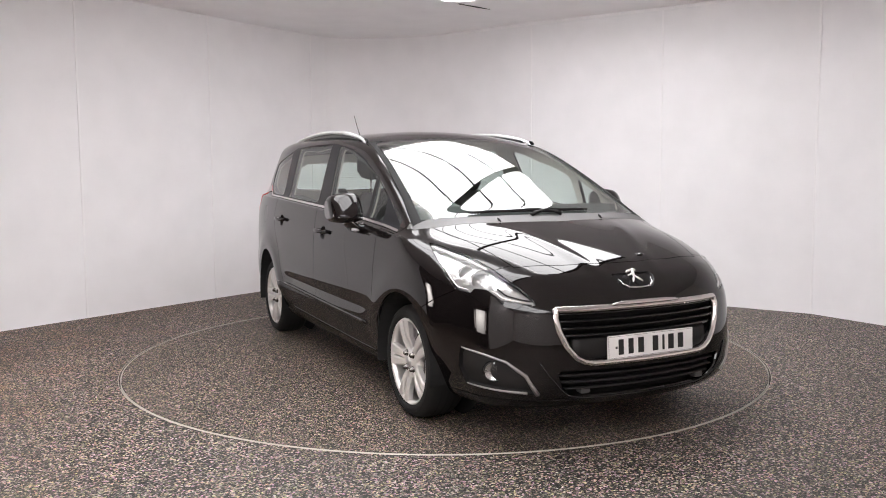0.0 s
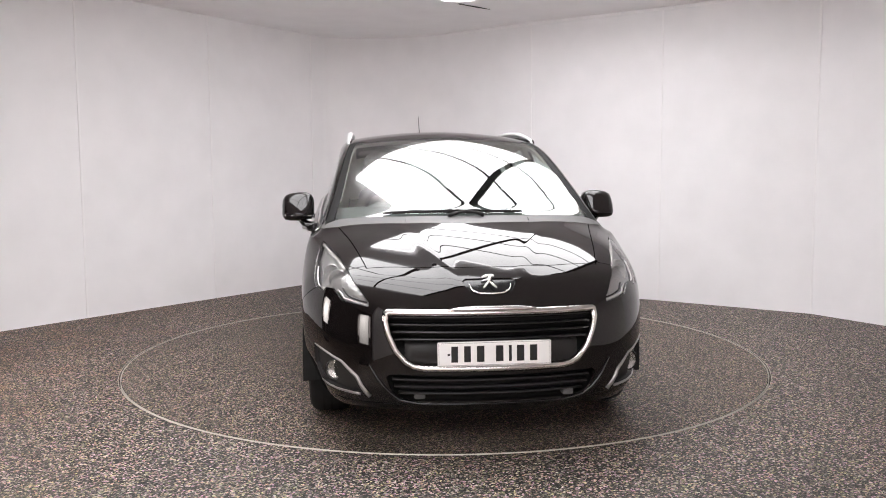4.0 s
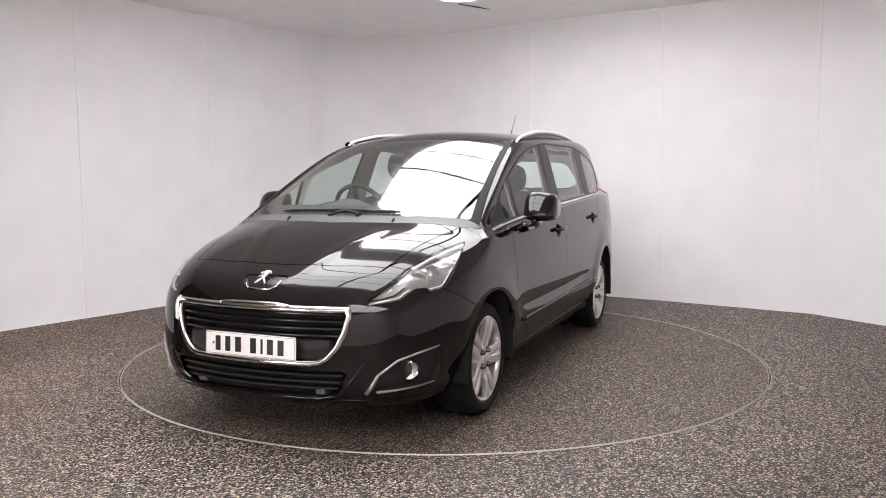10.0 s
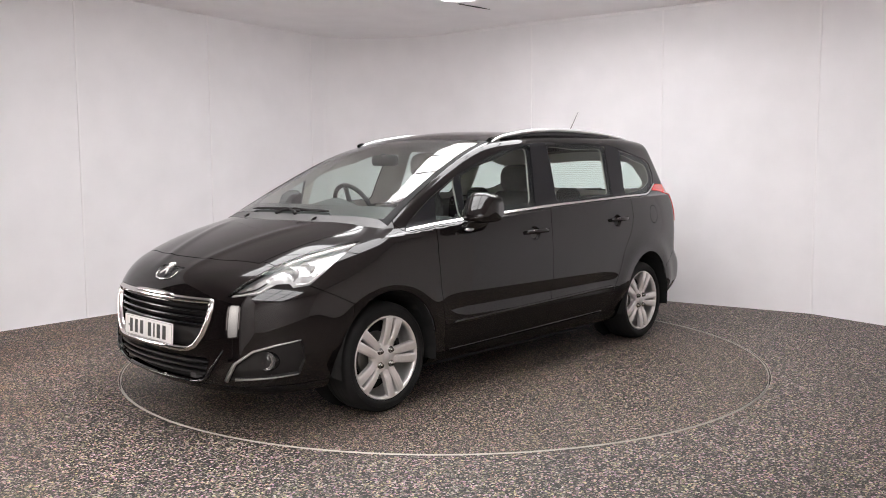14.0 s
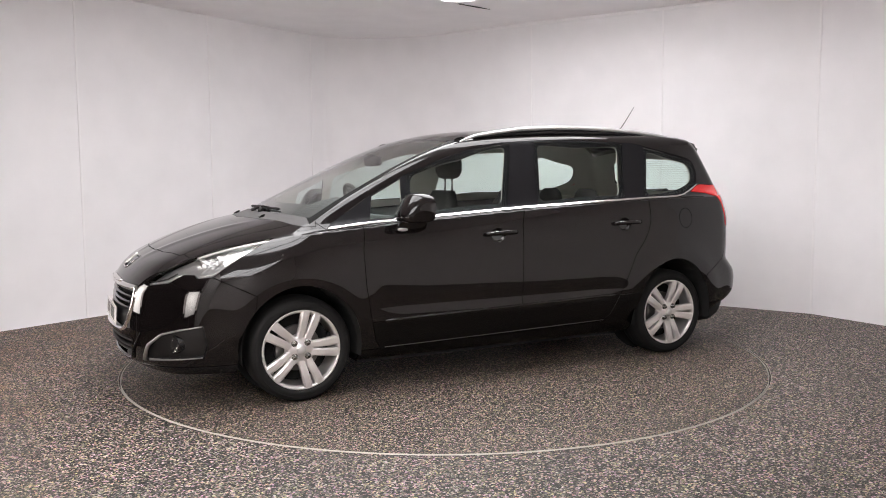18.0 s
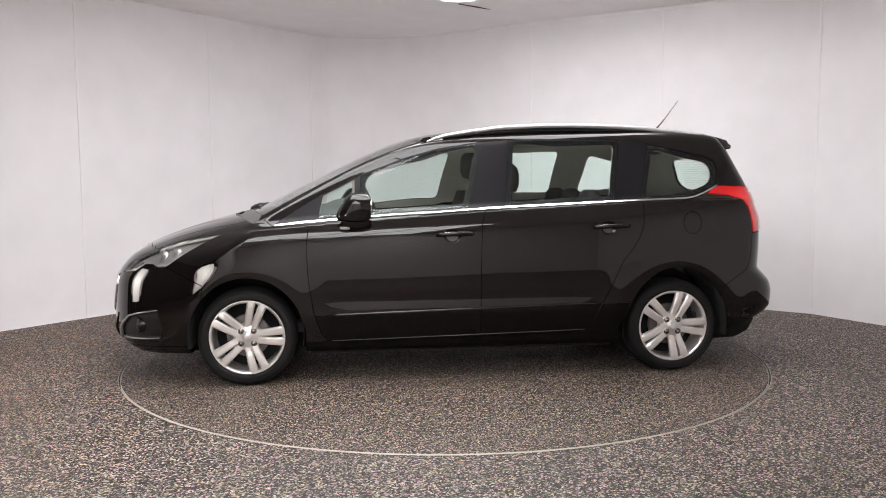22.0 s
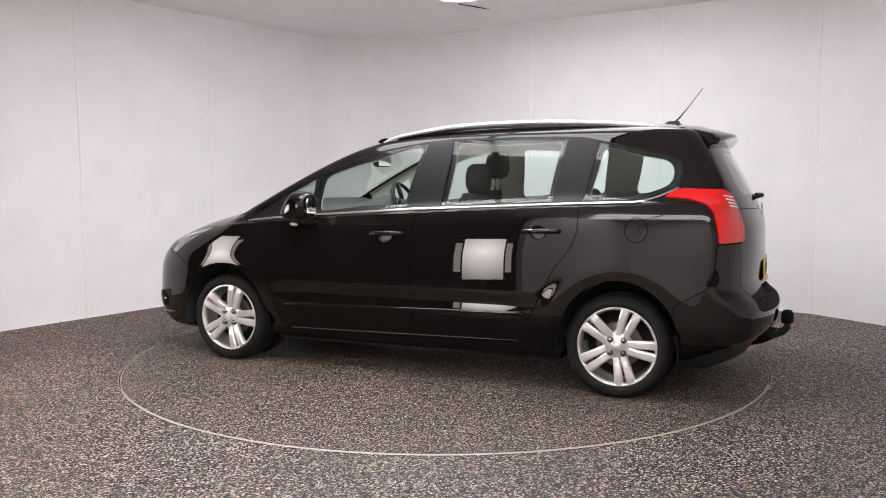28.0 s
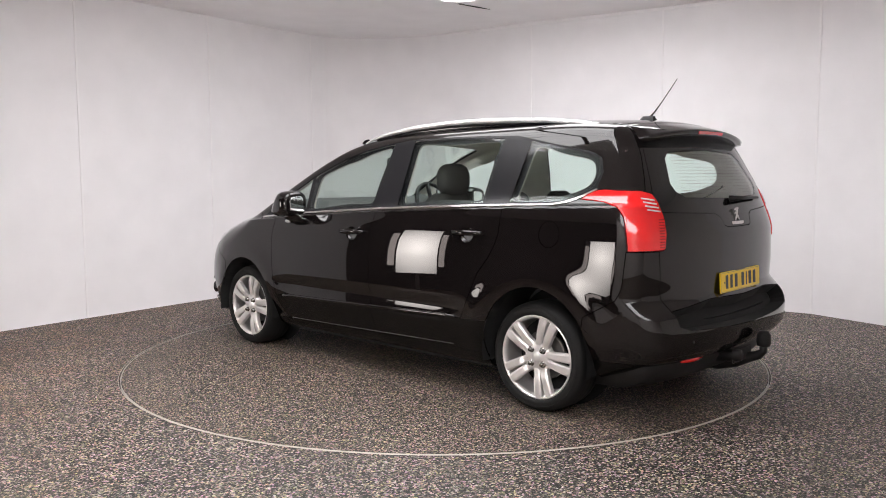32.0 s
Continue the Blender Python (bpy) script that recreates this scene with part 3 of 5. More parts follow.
def mirror_half(pts):
    """An outline given for the left half, carried a little over the middle."""
    return [(-0.06, pts[0][1]), *pts, (-0.06, pts[-1][1])]


cut("arch", ellipse(-0.002, 0.305, 0.350, 0.368, 40), "arch_front")
cut("arch", ellipse(-2.737, 0.305, 0.345, 0.385, 40), "arch_rear")
cut("arch", [(-0.352, 0.32), (0.348, 0.32), (0.348, 0.05), (-0.352, 0.05)], "arch_front")
cut("arch", [(-3.082, 0.32), (-2.392, 0.32), (-2.392, 0.05), (-3.082, 0.05)], "arch_rear")
cut("top", [(0.02, -0.05), (0.02, 0.0), (-0.006, 0.35), (-0.075, 0.66), (-0.10, 0.727), (-0.321, 0.69), (-0.646, 0.649), (-0.989, 0.611), (-1.07, 0.594), (-1.085, 0.56), (-1.06, 0.4),
            (-1.042, 0.2), (-1.037, 0.0), (-1.037, -0.05)], "windscreen")
cut("top", [(-0.1, 0.6), (-0.08, 0.785), (-0.322, 0.737), (-0.65, 0.69), (-1.0, 0.646), (-1.14, 0.627), (-1.12, 0.55), (-0.6, 0.5)], "pillar_trim")
cut("top", [(0.155, -0.05), (0.155, 0.0), (0.109, 0.35), (0.0, 0.71), (-0.045, 0.79), (-0.11, 0.81), (-0.14, 0.74), (-0.12, -0.05)], "cowl")
cut("top", [(0.687, -0.05), (0.684, 0.15), (0.664, 0.33), (0.607, 0.566), (0.429, 0.607), (0.2, 0.657), (0.0, 0.705), (-0.1, 0.735), (-0.1, -0.05)], "bonnet")
cut("front_corner", HEADLAMP, "headlamp", ("body_shell",))
cut("front", mirror_half(GRILLE), "grille_hole")
cut("front", mirror_half(INTAKE), "intake_hole")
cut("front_corner", FOG_POCKET, "fog_pocket")
cut("side", [(-0.445, 1.03), (-0.475, 1.165), (-0.672, 1.266), (-0.667, 1.043)], "quarter_light")
FRONT_WINDOW = [(-0.693, 1.045), (-0.711, 1.284), (-0.99, 1.39), (-1.208, 1.449), (-1.4, 1.481), (-1.482, 1.488), (-1.386, 1.09)]
cut("side", FRONT_WINDOW, "front_window")
REAR_WINDOW = [(-1.621, 1.101), (-1.664, 1.504), (-2.085, 1.506), (-2.395, 1.498), (-2.333, 1.13)]
cut("side", REAR_WINDOW, "rear_window")
SIDE_WINDOW = [(-2.515, 1.138), (-2.59, 1.474), (-2.7, 1.456), (-2.958, 1.405), (-3.03, 1.375), (-3.057, 1.3), (-3.03, 1.222), (-2.93, 1.174), (-2.86, 1.152), (-2.8, 1.144)]
cut("side", SIDE_WINDOW, "side_window")
cut("side", BELT_TOP + DLO_TOP, "window_frame")
cut("side", BELT_TOP + BELT_LOW, "belt_trim")
for x, z in HANDLE_CUPS:
    cut("side", ellipse(x, z, 0.052, 0.044, 28), "handle_cup")
# door bottoms split off only to carry the darker, shaded black
LOW_FRONT = [(-0.415, 0.43), (-0.455, 0.31), (-0.49, 0.262), (-1.45, 0.272), (-1.4495, 0.449)]
LOW_REAR = [(-1.4495, 0.449), (-1.45, 0.272), (-2.13, 0.29), (-2.18, 0.33), (-2.21, 0.418), (-2.231, 0.466)]
cut("side", [(-2.231, 0.466), (-2.21, 0.418), (-2.18, 0.33), (-2.13, 0.29), (-2.1, 0.272), (-2.5, 0.268), (-2.5, 0.475)], "quarter_lower")
cut("side", LOW_FRONT, "front_door_lower")
cut("side", LOW_REAR, "rear_door_lower")
cut("side", [(-0.385, 1.05), (-0.385, 0.98), (-0.37, 0.85), (-0.38, 0.65), (-0.41, 0.45), (-0.455, 0.31), (-0.49, 0.262), (-1.45, 0.272), (-1.449, 0.694), (-1.457, 0.974), (-1.49, 1.09)], "front_door")
cut("side", [(-1.49, 1.09), (-1.457, 0.974), (-1.449, 0.694), (-1.45, 0.272), (-2.13, 0.29), (-2.18, 0.33), (-2.21, 0.418), (-2.297, 0.596), (-2.365, 0.739), (-2.44, 0.83), (-2.48, 0.9), (-2.503, 0.967), (-2.508, 1.12)],
    "rear_door")
cut("side", ellipse(-2.834, 0.976, 0.062, 0.07, 24), "fuel_flap")
cut("rear_corner", TAILLAMP, "tail_lamp", ("body_shell", "belt_trim"))
cut("rear", [(-0.05, 1.425), (0.40, 1.405), (0.455, 1.37), (0.515, 1.24), (0.50, 1.2), (0.44, 1.17), (-0.05, 1.155)], "rear_pane")
cut("rear", [(-0.05, 1.49), (0.52, 1.462), (0.585, 1.42), (0.665, 1.20), (0.672, 1.097), (0.235, 1.08), (0.19, 1.06), (0.165, 1.013), (0.13, 1.004), (-0.05, 1.002)], "rear_glass")
cut("rear", [(-0.05, 0.632), (0.35, 0.641), (0.5, 0.628), (0.687, 0.607), (0.683, 0.535), (0.62, 0.513), (0.3, 0.498), (-0.05, 0.492)], "tail_recess")
cut("rear", [(-0.05, 1.6), (0.57, 1.56), (0.615, 1.40), (0.70, 1.2), (0.715, 0.92), (0.705, 0.70), (0.69, 0.60), (0.5, 0.60), (-0.05, 0.60)], "tailgate")
cut("flank", [(-2.45, 0.268), (-2.13, 0.284), (-1.45, 0.266), (-0.49, 0.256), (-0.36, 0.256), (-0.3, 0.1), (-2.5, 0.1)], "sill_panel")
cut("flank", [(0.2, 0.243), (1.2, 0.243), (1.2, 0.05), (0.2, 0.05)], "bumper_lip")
cut("flank", [(-3.9, 0.335), (-3.02, 0.335), (-3.0, 0.1), (-3.9, 0.1)], "bumper_skirt")
cut("flank", [(-3.9, 0.904), (-3.265, 0.904), (-3.25, 0.72), (-3.22, 0.66), (-3.05, 0.56), (-3.0, 0.3), (-3.0, 0.1), (-3.9, 0.1)], "rear_bumper")
cut("flank", [(1.2, 0.95), (0.60, 0.87), (0.5, 0.76), (0.484, 0.743), (0.385, 0.696), (0.254, 0.63), (0.3, 0.3), (0.3, 0.0), (1.2, 0.0)], "front_bumper")
cut("flank", [(0.75, 1.1), (0.75, 0.17), (-0.47, 0.17), (-0.49, 0.262), (-0.455, 0.31), (-0.41, 0.45), (-0.38, 0.65), (-0.37, 0.85), (-0.385, 0.98), (-0.385, 0.99), (-0.18, 0.972), (-0.06, 1.06), (0.1, 1.1)], "front_wing")

cut("front", [(-0.05, 0.808), (0.11, 0.806), (0.125, 0.797), (0.112, 0.772), (0.09, 0.752), (0.06, 0.743), (-0.05, 0.741)], "badge_panel", ("body_shell", "bonnet", "front_bumper"))


def form_normals(co):
    e = 1e-3
    g = [form(*(co + d).T) - form(*(co - d).T) for d in np.eye(3) * e]
    n = np.array(g).T
    return n / np.maximum(np.linalg.norm(n, axis=1, keepdims=True), 1e-9)


def panel_mesh(name, side=0, groove=0.0022, depth=0.008, lift=0.0):
    """The faces of one panel as a mesh. side 0: both halves welded; 1: left; -1: right. The edge is turned in to make a shut line."""
    pid = PANEL_IDS[name]
    bm = bmesh.new()
    seen = {}
    for f in BM.faces:
        if f[LABEL] != pid:
            continue
        for s in ((1, -1) if side == 0 else (side,)):
            loop = []
            for v in f.verts:
                mid = abs(v.co.y) < 1e-4
                key = (v.index, 0 if mid else s)
                if key not in seen:
                    seen[key] = bm.verts.new((v.co.x, 0.0 if mid else v.co.y * s, v.co.z))
                loop.append(seen[key])
            if len(set(loop)) > 2:
                try:
                    bm.faces.new(loop if s > 0 else loop[::-1])
                except ValueError:
                    pass
    bm.normal_update()
    if groove:
        bmesh.ops.inset_region(bm, faces=list(bm.faces), thickness=groove, use_boundary=True, use_even_offset=True)
    bm.verts.index_update()
    co = np.array([v.co for v in bm.verts])
    nor = form_normals(co)
    edge = [v for v in bm.verts if v.is_boundary]
    for v in bm.verts:
        n = Vector(nor[v.index])
        v.co += n * lift
        if groove and v.is_boundary:
            v.co -= n * depth
    rim = {v.index for v in edge}
    me = bpy.data.meshes.new(name)
    bm.normal_update()
    bm.to_mesh(me)
    bm.free()
    me.shade_smooth()
    loops = []
    for p in me.polygons:
        flat = groove and any(i in rim for i in p.vertices)
        for i in p.vertices:
            loops.append(tuple(p.normal) if flat else tuple(nor[i]))
    me.normals_split_custom_set(loops)
    return me


BM.verts.index_update()
CAR = tagged(new("car"), "black people carrier with silver roof rails, standing on the turntable", "car")


def panel(name, mat, parent=None, label="", sides=(0,), as_name="", **kw):
    made = []
    for s in sides:
        me = panel_mesh(name, s, **kw)
        me.materials.append(mat)
        ob = new(as_name or name, me)
        ob.parent = parent or CAR
        ob.visible_shadow = mat not in (M_GLASS, M_SCREEN, M_LENS)
        made.append(tagged(ob, label))
    return made


LR = (1, -1)
panel("body_shell", M_PAINT, label="gloss black roof and quarter panels")
panel("bonnet", M_PAINT, groove=0.003, depth=0.012)
panel("badge_panel", M_GLOSS, label="black recessed badge panel", groove=0.002, depth=-0.004, lift=-0.006)
panel("windscreen", M_SCREEN, label="clear laminated windscreen", groove=0)
panel("cowl", M_GREYPL, label="grey plastic cowl panel", groove=0.002)
panel("pillar_trim", M_ATRIM, label="matt black windscreen pillar trim", sides=LR)
FRONT_BUMPER = panel("front_bumper", M_PAINT)[0]
REAR_BUMPER = panel("rear_bumper", M_PAINT)[0]
panel("front_wing", M_PAINT, sides=LR)
# low panels take the darkened black in place of shaded reflections
panel("quarter_lower", M_SHADEBLACK, sides=LR, label="black lower quarter panel, shade put into its colour", as_name="lower_quarter", groove=0)
panel("bumper_skirt", M_SHADEBLACK, REAR_BUMPER, "black lower skirt, shade put into its colour", groove=0.002)
panel("sill_panel", M_SHADEBLACK, sides=LR, label="black plastic sill panel")
panel("bumper_lip", M_GLOSS, FRONT_BUMPER, "gloss black plastic lower lip", groove=0.003)
FRONT_DOORS = panel("front_door", M_PAINT, sides=LR)
REAR_DOORS = panel("rear_door", M_PAINT, sides=LR)
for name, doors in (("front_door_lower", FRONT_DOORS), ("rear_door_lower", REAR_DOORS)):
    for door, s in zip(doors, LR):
        panel(name, M_SHADEBLACK, door, "black lower door panel, shade put into its colour", (s,), "lower_panel", groove=0.0018)
panel("quarter_light", M_GLASS, sides=LR, groove=0, label="small fixed window", lift=-0.003)
for ob, name, doors in (("front_window", "window", FRONT_DOORS), ("rear_window", "window", REAR_DOORS)):
    for door, s in zip(doors, LR):
        panel(ob, M_GLASS, door, "greenish tinted window glass", (s,), "window", groove=0, lift=-0.003)
panel("side_window", M_GLASS, sides=LR, groove=0, label="tinted rear side window", lift=-0.003)
panel("window_frame", M_PILLAR, sides=LR, label="satin black window frame and pillars", groove=0)
panel("belt_trim", M_CHROME, sides=LR, label="polished chrome belt strip", groove=0.003, depth=0.01, lift=0.003)
panel("fuel_flap", M_PAINT, sides=LR[:1])
panel("fuel_flap", M_PAINT, sides=LR[1:], as_name="quarter_patch", groove=0)
TAILGATE = panel("tailgate", M_PAINT)[0]
panel("rear_pane", M_GLASS, TAILGATE, "tinted rear window", groove=0, lift=-0.002, as_name="window")
panel("rear_glass", M_SCREENBAND, TAILGATE, "black glass surround of the rear window", groove=0.002, lift=-0.001, as_name="window_surround")
panel("tail_recess", M_DARK, REAR_BUMPER, "black loading recess", groove=0.003, depth=-0.08, lift=-0.085, as_name="recess")
HEADLAMPS = panel("headlamp", M_LENS, sides=LR, label="clear headlamp with chrome reflectors", groove=0.002, depth=0.012)
TAIL_LAMPS = panel("tail_lamp", M_RED, sides=LR, label="bright red wraparound tail lamp", groove=0.004, depth=0.012, lift=0.004)

# ---------------------------------------------------------------- the car's parts
def on_form(x, z, side=1, out=0.0):
    """The skin's point at (x, z) on a flank, and its outward normal."""
    ys = np.linspace(0.2, 1.1, 900)
    f = form(np.full(900, x), ys, np.full(900, z))
    y = ys[np.argmax(f > 0)]
    n = form_normals(np.array([[x, y, z]]))[0]
    p = Vector((x, y, z)) + Vector(n) * out
    return Vector((p.x, p.y * side, p.z)), Vector((n[0], n[1] * side, n[2]))


def nose_x(y, z):
    xs = np.linspace(0.3, 1.1, 800)
    return float(xs[np.argmax(form(xs, np.full(800, y), np.full(800, z)) > 0)])


def tail_x(y, z):
    xs = np.linspace(-2.9, -3.8, 900)
    return float(xs[np.argmax(form(xs, np.full(900, y), np.full(900, z)) > 0)])


def top_z(x, y):
    zs = np.linspace(0.7, 1.75, 1050)
    return float(zs[np.argmax(form(np.full(1050, x), np.full(1050, y), zs) > 0)])


def flipped(bm, s):
    """The bmesh as it is (s = 1) or mirrored to the car's right (s = -1)."""
    if s < 0:
        for v in bm.verts:
            v.co.y = -v.co.y
        bmesh.ops.reverse_faces(bm, faces=bm.faces)
    return bm


def prism(outline, y0, y1, bevel=0.0, axes="xzy", bm=None):
    """An outline in two axes, given depth along the third."""
    b = bmesh.new()
    ids = ["xyz".index(c) for c in axes]

    def at(u, v, d):
        c = [0, 0, 0]
        c[ids[0]], c[ids[1]], c[ids[2]] = u, v, d
        return c
    lo, hi = [b.verts.new(at(u, v, y0)) for u, v in outline], [b.verts.new(at(u, v, y1)) for u, v in outline]
    n = len(outline)
    b.faces.new(lo)
    b.faces.new(hi[::-1])
    for i in range(n):
        j = (i + 1) % n
        b.faces.new((lo[i], hi[i], hi[j], lo[j]))
    bmesh.ops.recalc_face_normals(b, faces=b.faces)
    if bevel:
        bmesh.ops.bevel(b, geom=list(b.edges), offset=bevel, segments=2, affect="EDGES", clamp_overlap=True)
    return join(bm, b) if bm is not None else b


def loft(rings, closed=True, caps=True):
    """A skin over rings of equal length."""
    b = bmesh.new()
    rows = [[b.verts.new(p) for p in r] for r in rings]
    n = len(rows[0])
    for r, q in zip(rows, rows[1:]):
        for i in range(n if closed else n - 1):
            j = (i + 1) % n
            b.faces.new((r[i], r[j], q[j], q[i]))
    if caps and closed:
        b.faces.new(rows[0][::-1])
        b.faces.new(rows[-1])
    bmesh.ops.recalc_face_normals(b, faces=b.faces)
    return b


# ---- wheels
def wheel(x, y, s, turn):
    hub = new("wheel")
    hub.parent = CAR
    tagged(hub, "five twin-spoke silver alloy wheel")
    hub.matrix_basis = pose(x, y * s, 0.300)
    prof = [(0.222, -0.20), (0.255, -0.212), (0.285, -0.206), (0.300, -0.186), (0.3035, -0.16), (0.3035, -0.06), (0.300, -0.03), (0.288, -0.008), (0.262, 0.004), (0.237, 0.001), (0.228, -0.012), (0.218, -0.03)]
    tyre = lathe(prof, 64, "y")
    part("tyre", flipped(tyre, s), M_RUBBER, hub, "black road tyre", True)
    grooves = bmesh.new()
    for h in (-0.15, -0.11, -0.07):
        lathe([(0.3038, h - 0.005), (0.3042, h), (0.3038, h + 0.005)], 64, "y", grooves)
    part("tread_groove", flipped(grooves, s), M_DARK, hub, "", True)
    ridge = lathe([(0.268, 0.002), (0.2705, 0.0052), (0.273, 0.0015)], 64, "y")
    lathe([(0.247, 0.0018), (0.249, 0.0042), (0.251, 0.0022)], 64, "y", ridge)
    part("sidewall_ridge", flipped(ridge, s), M_RUBBER, hub, "", True)
    rim = lathe([(0.2, -0.19), (0.225, -0.18), (0.222, -0.06), (0.210, -0.03), (0.2185, -0.008), (0.227, -0.002), (0.2315, -0.008), (0.231, -0.02)], 64, "y")
    part("rim", flipped(rim, s), M_ALLOY, hub, "silver alloy rim", True)
    part("brake_disc", flipped(lathe([(0.0, -0.085), (0.13, -0.085), (0.135, -0.09), (0.135, -0.11), (0.0, -0.11)], 40, "y"), s), M_STEEL, hub, "dark steel brake disc")
    part("backplate", flipped(lathe([(0.0, -0.14), (0.2, -0.14), (0.2, -0.15), (0.0, -0.15)], 40, "y"), s), M_DARK, hub)
    for k in range(5):
        for side in (-1, 1):
            b = bmesh.new()
            rows = []
            for r, w, off, h in ((0.05, 0.043, 0.0215, -0.022), (0.09, 0.043, 0.0225, -0.017), (0.115, 0.0445, 0.0255, -0.010), (0.15, 0.047, 0.0295, -0.006), (0.19, 0.0495, 0.0333, -0.004), (0.222, 0.053, 0.0365, -0.007)):
                rows.append([(r, off * side - w * 0.5, h - 0.03), (r, off * side - w * 0.5, h - 0.004), (r, off * side - w * 0.28, h + 0.002), (r, off * side + w * 0.28, h + 0.002), (r, off * side + w * 0.5, h - 0.004),
                             (r, off * side + w * 0.5, h - 0.03)])
            b = loft([[(p[0], p[2], p[1]) for p in row] for row in rows])
            bmesh.ops.rotate(b, verts=b.verts, cent=(0, 0, 0), matrix=Matrix.Rotation(radians(turn + 72 * k), 3, "Y"))
            part("spoke", flipped(b, s), M_ALLOY, hub)
    part("hub", flipped(lathe([(0.0, -0.010), (0.03, -0.011), (0.034, -0.017), (0.064, -0.018), (0.082, -0.024), (0.088, -0.06)], 40, "y"), s), M_ALLOY, hub, "", True)
    part("cap", flipped(lathe([(0.0, -0.006), (0.024, -0.007), (0.029, -0.012), (0.03, -0.02)], 32, "y"), s), M_SATIN, hub, "satin silver centre cap", True)
    for k in range(4):
        a = radians(45 + 90 * k)
        b = lathe([(0.0, 0.004), (0.009, 0.003), (0.0135, -0.004), (0.0145, -0.016), (0.019, -0.0165), (0.0195, -0.02)], 12, "y")
        bmesh.ops.translate(b, verts=b.verts, vec=(0.054 * math.cos(a), 0.0, 0.054 * math.sin(a)))
        part("wheel_nut", flipped(b, s), M_NUT, hub, "dark steel wheel nut", True)
    well = lathe([(0.338, -0.28), (0.341, -0.03), (0.35, 0.03)], 40, "y")
    bmesh.ops.bisect_plane(well, geom=[*well.verts, *well.edges, *well.faces], plane_co=(0, 0, -0.06), plane_no=(0, 0, 1), clear_inner=True)
    bmesh.ops.scale(well, vec=(1.0, 1.0, 1.17 if x < -1 else 1.1), verts=well.verts)
    ob = part("arch_liner", flipped(well, s), M_DARK, CAR, "black wheel arch liner")
    ob.matrix_basis = pose(x, y * s, 0.305)
    b = lathe([(0.0, -0.281), (0.34, -0.281)], 40, "y")
    ob = part("arch_liner", flipped(b, s), M_DARK, CAR)
    ob.matrix_basis = pose(x, y * s, 0.325)


for x, t in ((0.0, -107), (-2.729, -112)):
    for s in (1, -1):
        wheel(x, 0.862, s, t)


# ---- underside and cabin floor
part("underbody", box(-3.1, 0.55, -0.6, 0.6, 0.17, 0.3, 0.03), M_DARK, CAR, "black underbody")
for s in LR:
    part("sill", flipped(box(-2.36, -0.36, 0.56, 0.77, 0.165, 0.245, 0.02), s), M_DARK, CAR, "black plastic sill")
    b = bmesh.new()
    pts = [on_form(x, 0.432 + (-0.5 - x) * 0.022, s, 0.003)[0] for x in np.linspace(-0.5, -2.19, 22)]
    part("rubbing_strip", tube(pts, 0.011, 6, None, 0.5), M_PAINT, CAR, "slim black rubbing strip", True)
    pts = [on_form(x, 0.262 + (-0.5 - x) * 0.02, s, 0.001)[0] for x in np.linspace(-0.52, -2.13, 22)]
    part("sill_strip", tube(pts, 0.0025, 6), M_GREYPL, CAR, "thin grey sill strip", True)

# ---- nose: grille, intake, plate, lamps
def nose_band(outline, width, out=0.004, mat=M_CHROME, name="grille_frame", label="", parent=None, closed=True):
    """A raised frame that follows an outline in (y, z) on the nose."""
    n = len(outline)
    rings = []
    for i, (y, z) in enumerate(outline):
        a, c = outline[(i - 1) % n] if closed or i else outline[0], outline[(i + 1) % n] if closed or i < n - 1 else outline[-1]
        d = Vector((c[0] - a[0], c[1] - a[1])).normalized()
        inn = Vector((d.y, -d.x))
        w = width(y, z) if callable(width) else width
        x = nose_x(abs(y), z)
        q = (y + inn.x * w, z + inn.y * w)
        xq = nose_x(abs(q[0]), q[1])
        m = ((y + q[0]) / 2, (z + q[1]) / 2)
        rings.append([(x - 0.03, y, z), (x + out * 0.6, y, z), ((x + xq) / 2 + out * 1.8, *m), (xq + out * 0.4, *q), (xq - 0.035, *q)])
    if closed:
        rings.append(rings[0])
    b = loft(rings, closed=False, caps=False)
    bmesh.ops.remove_doubles(b, verts=b.verts, dist=1e-5)
    return part(name, b, mat, parent or CAR, label, True)


def dense(pts, step=0.03):
    out = []
    for a, b in zip(pts, pts[1:]):
        n = max(1, int(math.hypot(b[0] - a[0], b[1] - a[1]) / step))
        out += [(a[0] + (b[0] - a[0]) * i / n, a[1] + (b[1] - a[1]) * i / n) for i in range(n)]
    return out + [pts[-1]]


ring = dense([(0.0, GRILLE[0][1])] + GRILLE + [(0.0, GRILLE[-1][1])])
full = ring + [(-y, z) for y, z in reversed(ring[1:-1])]
GRILLE_OB = tagged(new("grille"), "black slatted grille in a chrome frame")
GRILLE_OB.parent = CAR
nose_band(full, 0.026, 0.006, M_CHROME, "frame", "polished chrome grille frame", GRILLE_OB)


def slab(halfwidth, z, depth_back, h, mat, name, parent, bow=0.0, thick=0.03):
    """A slat across the nose that follows its bow."""
    rows = []
    for y in np.linspace(-halfwidth, halfwidth, 25):
        x = nose_x(abs(y), z) - depth_back
        zz = z + bow * (y / halfwidth) ** 2
        rows.append([(x - thick, y, zz - h * 0.5), (x, y, zz - h * 0.35), (x + 0.004, y, zz), (x, y, zz + h * 0.35), (x - thick, y, zz + h * 0.5)])
    return part(name, loft(rows), mat, parent, "", True)


